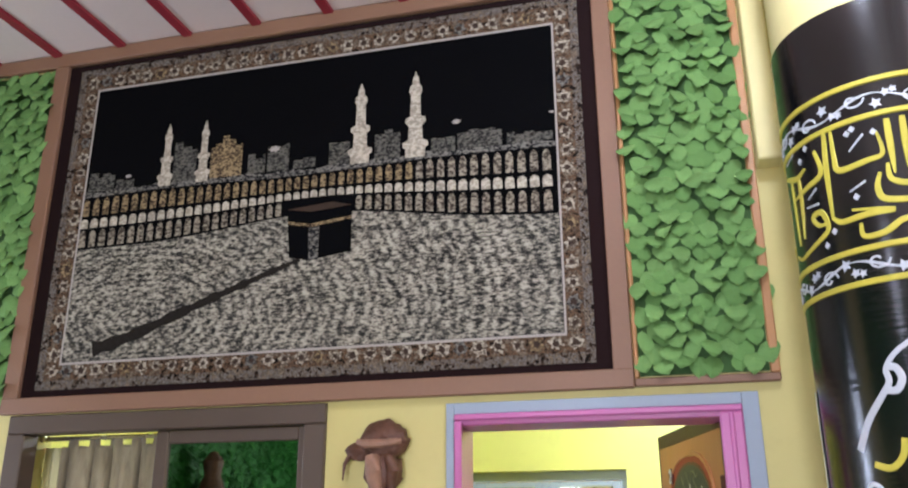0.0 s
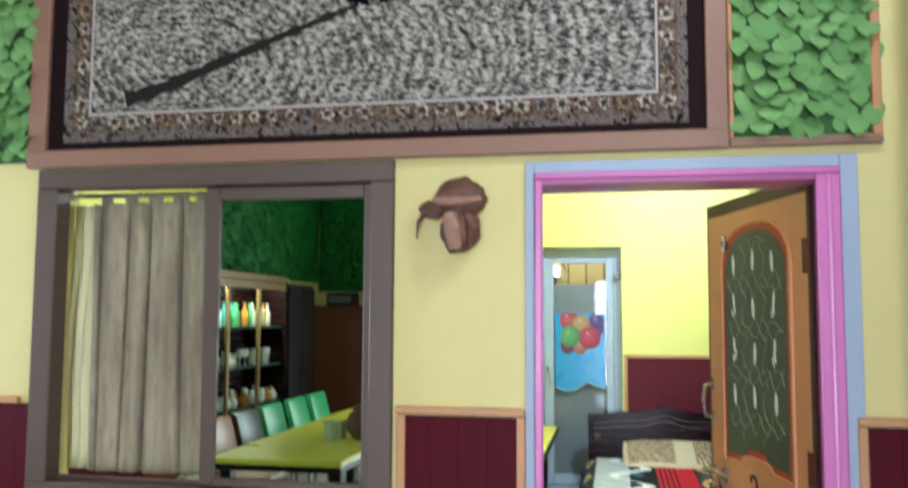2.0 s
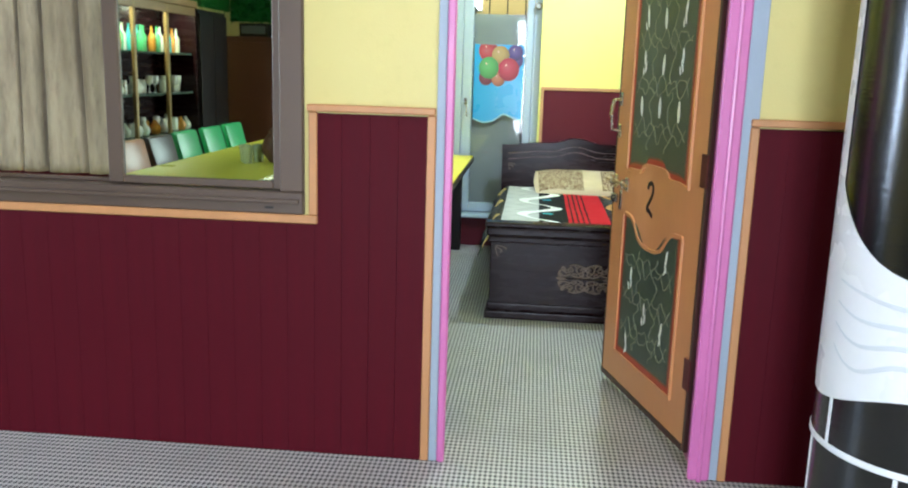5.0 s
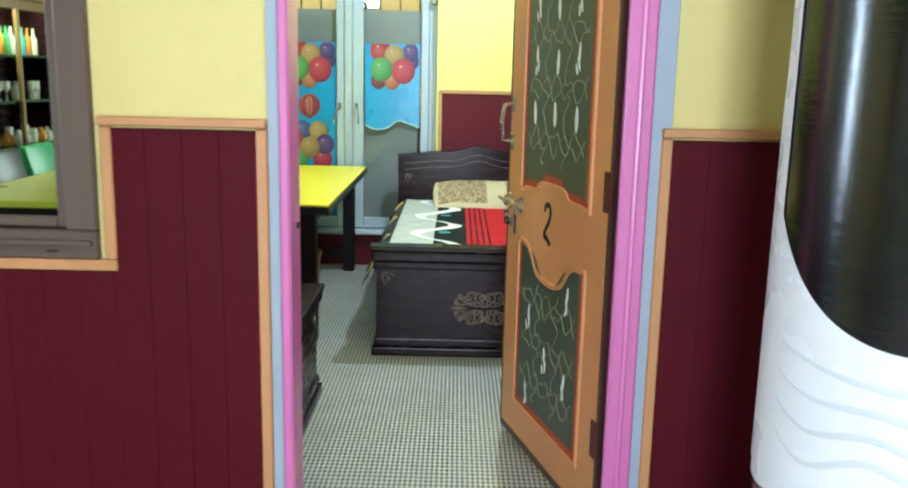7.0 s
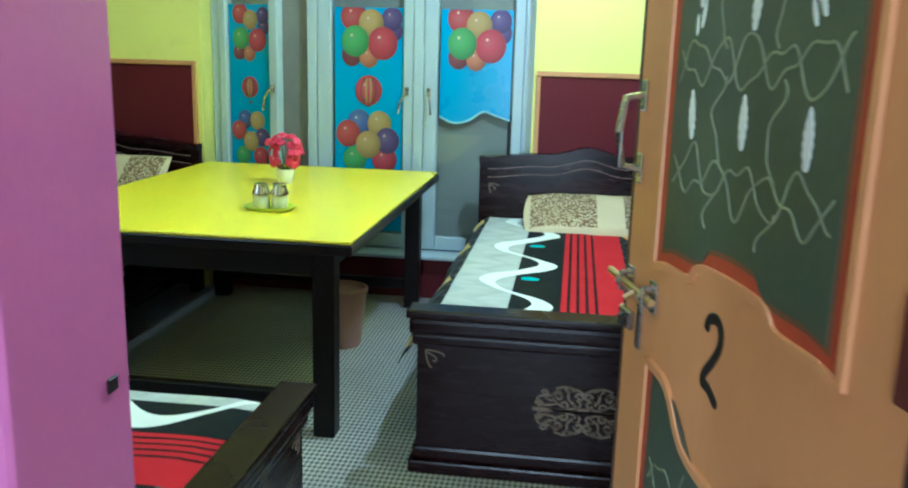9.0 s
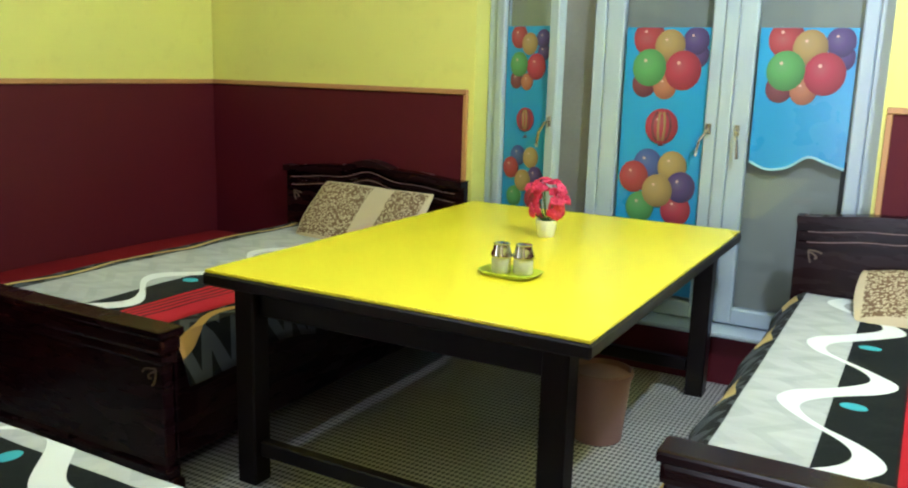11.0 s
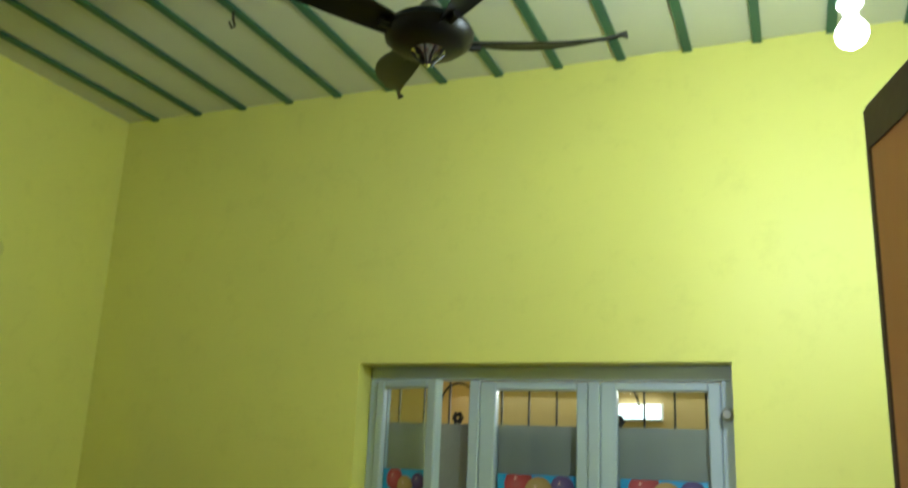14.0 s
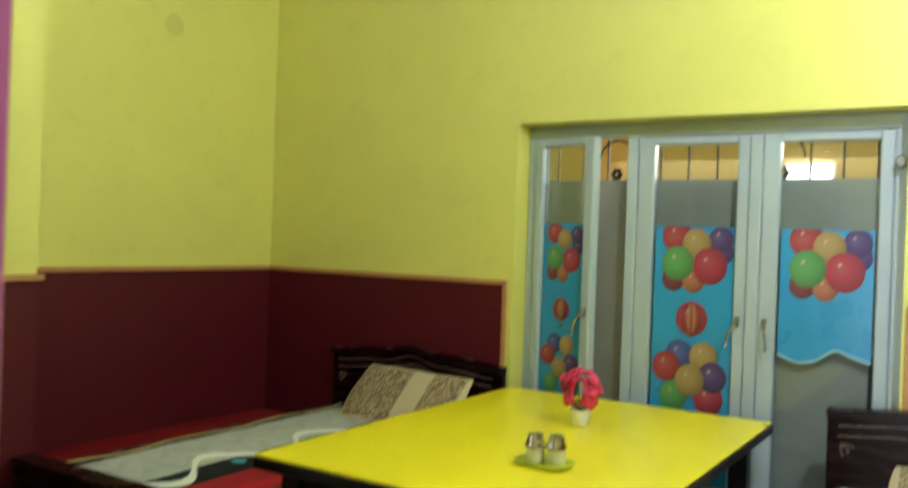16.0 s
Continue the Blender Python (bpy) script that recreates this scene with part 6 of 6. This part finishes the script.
for stroke in ([(-0.055, 2.627), (-0.015, 2.663)], [(-0.069, 2.519), (-0.026, 2.537)], [(-0.31, 2.69), (-0.25, 2.70)], [(-0.202, 2.546), (-0.166, 2.565)], [(-0.213, 2.525), (-0.164, 2.52)], [(0.10, 2.62), (0.14, 2.65)]):
    part("vowel_mark", ribbon(stroke, [0.004, 0.007], on_col(0.0005), 0.002), SILVER_SCROLL, column)
for a, b in ((-0.054, 2.676), (-0.040, 2.685), (0.010, 2.662), (-0.054, 2.501), (-0.188, 2.690), (-0.217, 2.663), (-0.127, 2.43), (-0.156, 2.40), (0.12, 2.57), (0.24, 2.60)):
    part("letter_dot", slab([(a + 0.009 * math.cos(i * math.pi / 2), b + 0.010 * math.sin(i * math.pi / 2)) for i in range(4)], on_col(0.0005), 0.0025), SILVER_SCROLL, column)
sprig = smooth_path([(-0.150, 1.88), (-0.115, 1.945), (-0.077, 1.993), (-0.050, 2.03), (-0.052, 2.062), (-0.027, 2.096), (0.02, 2.125), (0.08, 2.15)], 6)
part("painted_sprig", ribbon(sprig, [0.020 - 0.010 * k / len(sprig) for k in range(len(sprig))], on_col(0.0005), 0.002), SILVER_SCROLL, column)
part("painted_loop", ribbon(smooth_path([(-0.065, 2.015), (-0.035, 2.01), (-0.020, 2.035), (-0.030, 2.062), (-0.052, 2.066)], 6), 0.018, on_col(0.0008), 0.002), SILVER_SCROLL, column)
part("painted_loop", ribbon(smooth_path([(-0.115, 1.845), (-0.075, 1.835), (-0.045, 1.86), (-0.035, 1.90)], 6), 0.016, on_col(0.0005), 0.002), GOLD_LETTER, column)
part("painted_loop", ribbon(smooth_path([(-0.17, 1.76), (-0.13, 1.80), (-0.10, 1.78), (-0.09, 1.74)], 6), 0.012, on_col(0.0005), 0.002), SILVER_SCROLL, column)
solid("wall_box", rbox(1.475, 1.56, W0 - 0.10, W0 - 0.0005, 2.93, HALL_H - 0.02, 0.006), CREAM, "cream boxed casing high on the wall", kind="structure")


# ---- the far side of the hall, seen in the mirrored pane ----
hall_table = thing("dining_table", pose(-1.38, 0.05, 0), "long dining table with a yellow-green top", "table")
part("tabletop", rbox(-0.42, 0.42, -1.55, 1.25, 0.715, 0.75, 0.006), plain("yellow_green_laminate", rgb(206, 206, 60), 0.3, vary=0.06), hall_table)
part("edge_band", rbox(-0.415, 0.415, -1.545, 1.245, 0.68, 0.7145, 0.004), BLACK_WOOD, hall_table)
for sx in (1, -1):
    for sy in (-1.42, 1.12):
        part("leg", rbox(sx * 0.35 - 0.035, sx * 0.35 + 0.035, sy - 0.035, sy + 0.035, 0, 0.6795, 0.004), BLACK_WOOD, hall_table)


def make_chair(m, cover, label):
    c = thing("dining_chair", m, label, "chair", "chairs along the dining table")
    part("seat", rbox(-0.21, 0.21, -0.21, 0.21, 0.43, 0.50, 0.025, 2), cover, c, smooth=True)
    back = rbox(-0.205, 0.205, -0.030, 0.025, 0.0, 0.44, 0.02, 2)
    for v in back.verts:
        v.co = Vector((v.co.x * (1 + 0.10 * v.co.z), -0.205 - v.co.z * 0.22 + v.co.y, 0.505 + v.co.z * 0.80))
    part("backrest", back, cover, c, smooth=True)
    for sx in (1, -1):
        part("leg", tube([(sx * 0.18, 0.18, 0.0), (sx * 0.18, 0.17, 0.43)], 0.014), CHROME, c, smooth=True)
        part("leg", tube([(sx * 0.18, -0.22, 0.0), (sx * 0.18, -0.18, 0.43)], 0.014), CHROME, c, smooth=True)
    return c


GREEN_VINYL = plain("green_vinyl", rgb(70, 176, 106), 0.35, vary=0.15)
BROWN_VINYL = plain("tan_vinyl", rgb(176, 116, 78), 0.35, vary=0.15)
GAP_VINYL = plain("gap_brown_vinyl", rgb(52, 34, 28), 0.35, vary=0.15)
make_chair(pose(-1.93, 0.32, 0, 0, 0, -90), BROWN_VINYL, "tan vinyl dining chair pushed to the table")
# dark chair added in place of the dark gap between tan and green
make_chair(pose(-1.93, -0.18, 0, 0, 0, -90), GAP_VINYL, "dark brown chair filling the dark gap beside the tan chair")
for y in (-0.68, -1.25, -1.80):
    make_chair(pose(-1.93, y, 0, 0, 0, -90), GREEN_VINYL, "bright green vinyl dining chair pushed to the table")

cab = thing("display_cabinet", pose(-2.82, -1.03, 0), "dark glass-fronted cabinet of lit bottles and glassware", "cabinet")
part("back_panel", rbox(-0.175, -0.16, -0.98, 0.98, 0.0, 1.92), WOOD_DARK, cab)
for y in (-0.98, 0.96):
    part("side_panel", rbox(-0.1595, 0.19, y, y + 0.02, 0.0, 1.92, 0.002), WOOD_DARK, cab)
CORNICE = plain("gilt_brown_cornice", rgb(136, 106, 62), 0.4, 0.2)
part("top_panel", rbox(-0.16, 0.20, -1.0, 1.0, 1.9205, 1.985, 0.006), CORNICE, cab, "gilt brown cornice")
# lip added under the cornice so the strip lamp stays hidden
part("light_lip", rbox(0.165, 0.189, -0.9595, 0.9595, 1.845, 1.9195, 0.003), CORNICE, cab, "gilt brown lip added to hide the strip light")
part("plinth", rbox(-0.1595, 0.185, -0.9595, 0.9595, 0.0, 0.42, 0.003), WOOD_DARK, cab)
for z in (0.76, 1.12, 1.48):
    part("shelf", rbox(-0.1595, 0.15, -0.9595, 0.9595, z, z + 0.018), plain("glass_shelf", rgb(70, 86, 76), 0.2), cab)
for y in (-0.33, 0.32):
    part("door_stile", rbox(0.16, 0.19, y - 0.02, y + 0.02, 0.4205, 1.92, 0.003), plain("gilt_stile", rgb(150, 122, 70), 0.35, 0.3), cab)
bottle_mats = [plain("bottle_" + n, c, 0.15, vary=0.1, bump=0) for n, c in (("clear", rgb(226, 230, 214)), ("amber", rgb(200, 140, 50)), ("green", rgb(90, 170, 110)), ("teal", rgb(80, 160, 160)), ("white", rgb(232, 232, 226)))]
shapes = [[(0.030, 0), (0.032, 0.01), (0.032, 0.13), (0.012, 0.17), (0.011, 0.22), (0.014, 0.225)], [(0.036, 0), (0.038, 0.08), (0.034, 0.11), (0.030, 0.115)], [(0.022, 0), (0.004, 0.01), (0.004, 0.06), (0.03, 0.09), (0.033, 0.14), (0.029, 0.15)], [(0.04, 0), (0.055, 0.03), (0.05, 0.06), (0.02, 0.10), (0.016, 0.12)]]
bottle_meshes = [[mesh_of("bottle", lathe(s, 14), m, True) for m in bottle_mats] for s in shapes]
rng = random.Random(31)
for row, z in enumerate((0.4205, 0.7785, 1.1385, 1.4985)):
    for k in range(24):
        y = -0.92 + 1.84 * k / 23 + rng.uniform(-0.012, 0.012)
        s = 0 if row == 3 else rng.choice((1, 2, 3) if row else (1, 3))
        m = rng.choice((1, 1, 2, 3, 0) if row == 3 else (0, 4, 0, 4, 1))
        b = new("bottle" if s == 0 else "glassware", bottle_meshes[s][m])
        b.matrix_world = pose(-2.82 + rng.uniform(-0.02, 0.09), -1.03 + y, z)
        tagged(b, "small bottle standing on the cabinet shelf" if s == 0 else "piece of glassware standing on the cabinet shelf", "bottle" if s == 0 else "glassware", "bottles and glassware in the cabinet")
solid("cabinet_ornament", lathe([(0.10, 0), (0.12, 0.06), (0.07, 0.18), (0.09, 0.30), (0.03, 0.38)], 18), CARVED, "brown carved vase on top of the cabinet", "vase", smooth=True).matrix_world = pose(-2.82, -0.55, 1.985)
tall = thing("tall_cupboard", pose(-2.80, -2.42, 0), "tall black wooden cupboard beside the glass cabinet", "cupboard")
part("body", rbox(-0.19, 0.17, -0.37, 0.37, 0.0, 1.92, 0.006), BLACK_WOOD, tall)
part("door", rbox(0.1705, 0.19, -0.36, -0.005, 0.08, 1.88, 0.004), BLACK_WOOD, tall)
part("door", rbox(0.1705, 0.19, 0.005, 0.36, 0.08, 1.88, 0.004), BLACK_WOOD, tall)
side = thing("sideboard", pose(-2.05, -3.76, 0), "brown panelled wooden sideboard against the back wall", "sideboard")
part("body", rbox(-0.85, 1.1, -0.22, 0.20, 0.0, 1.72, 0.006), plain("red_brown_wood", rgb(92, 52, 36), 0.4, vary=0.2), side)
for x in (-0.82, 0.16):
    part("door", rbox(x, x + 0.92, 0.2005, 0.222, 0.08, 1.66, 0.005), plain("red_brown_door", rgb(98, 56, 38), 0.4, vary=0.2), side)
for x in (-0.55, -0.1):
    s = thing("black_box", pose(-2.05 + x, -3.74, 1.72), "black boxed appliance on the sideboard", "box", "boxes on the sideboard")
    part("case", rbox(-0.17, 0.17, -0.12, 0.12, 0.0, 0.15, 0.012, 2), BLACK_PAINT, s)
    part("grille", rbox(-0.14, 0.14, 0.1205, 0.126, 0.03, 0.12, 0.003), plain("grey_grille", rgb(96, 98, 96), 0.4), s)


def grass_wall(name, p0, p1, z0, z1, inward, seed, count):
    """An artificial grass covering: many short blades on a wall."""
    ob = thing(name, Matrix.Translation((p0[0], p0[1], z0)), "green artificial grass covering on the upper wall", "grass panel", "grass panels in the hall")
    a, b = Vector((*p0, 0)), Vector((*p1, 0))
    d = b - a
    rng = random.Random(seed)
    v, f = [], []
    for _ in range(count):
        p = d * rng.random() + Vector((0, 0, rng.uniform(0.02, z1 - z0 - 0.02)))
        w = d.normalized() * rng.uniform(0.012, 0.022)
        tip = Vector(inward) * rng.uniform(0.03, 0.07) + Vector((0, 0, rng.uniform(-0.08, 0.04))) + d.normalized() * rng.uniform(-0.05, 0.05)
        s = len(v)
        v += [tuple(p - w), tuple(p + w), tuple(p + tip + w * 0.3), tuple(p + tip - w * 0.3)]
        f.append((s, s + 1, s + 2, s + 3))
    me = bpy.data.meshes.new("grass")
    me.from_pydata(v, [], f)
    me.materials.append(GRASS)
    g = new("grass", me)
    g.parent = ob
    tagged(g, kind="stuff")
    q = Vector(inward) * 0.004
    bm = slab([(0, 0), (d.length, 0), (d.length, z1 - z0), (0, z1 - z0)], lambda s, t, h: tuple(d.normalized() * s + Vector((0, 0, t)) + Vector(inward) * (0.001 + h)), 0.004)
    part("backing", bm, GRASS, ob)
    return ob


grass_wall("grass_panel", (-3.0, -4.0), (-0.35, -4.0), 1.90, HALL_H - 0.03, (0, 1, 0), 41, 7000)
grass_wall("grass_panel", (-3.0, -3.95), (-3.0, 1.1), 2.0, HALL_H - 0.03, (1, 0, 0), 42, 9000)
for x, y in ((-1.30, 0.47), (-1.35, 0.38), (-1.27, 0.33)):
    jug = thing("water_glass", pose(x, y, 0.75), "clear water glass on the dining table", "glass", "glasses on the dining table")
    part("tumbler", lathe([(0.03, 0), (0.032, 0.004), (0.040, 0.12), (0.037, 0.12), (0.029, 0.008)], 18), plain("wet_glass", rgb(190, 200, 170), 0.1), jug, smooth=True)
vase = thing("brown_pot", pose(-1.12, 0.36, 0.75), "dark brown round pot on the dining table", "pot")
part("bowl", lathe([(0.05, 0), (0.06, 0.006), (0.105, 0.07), (0.11, 0.12), (0.085, 0.18), (0.06, 0.20), (0.065, 0.22), (0.058, 0.22)], 24), CARVED, vase, smooth=True)
part("lid", lathe([(0.056, 0.2205), (0.05, 0.235), (0.015, 0.25), (0.018, 0.265), (0.004, 0.272)], 20), CARVED, vase, smooth=True)
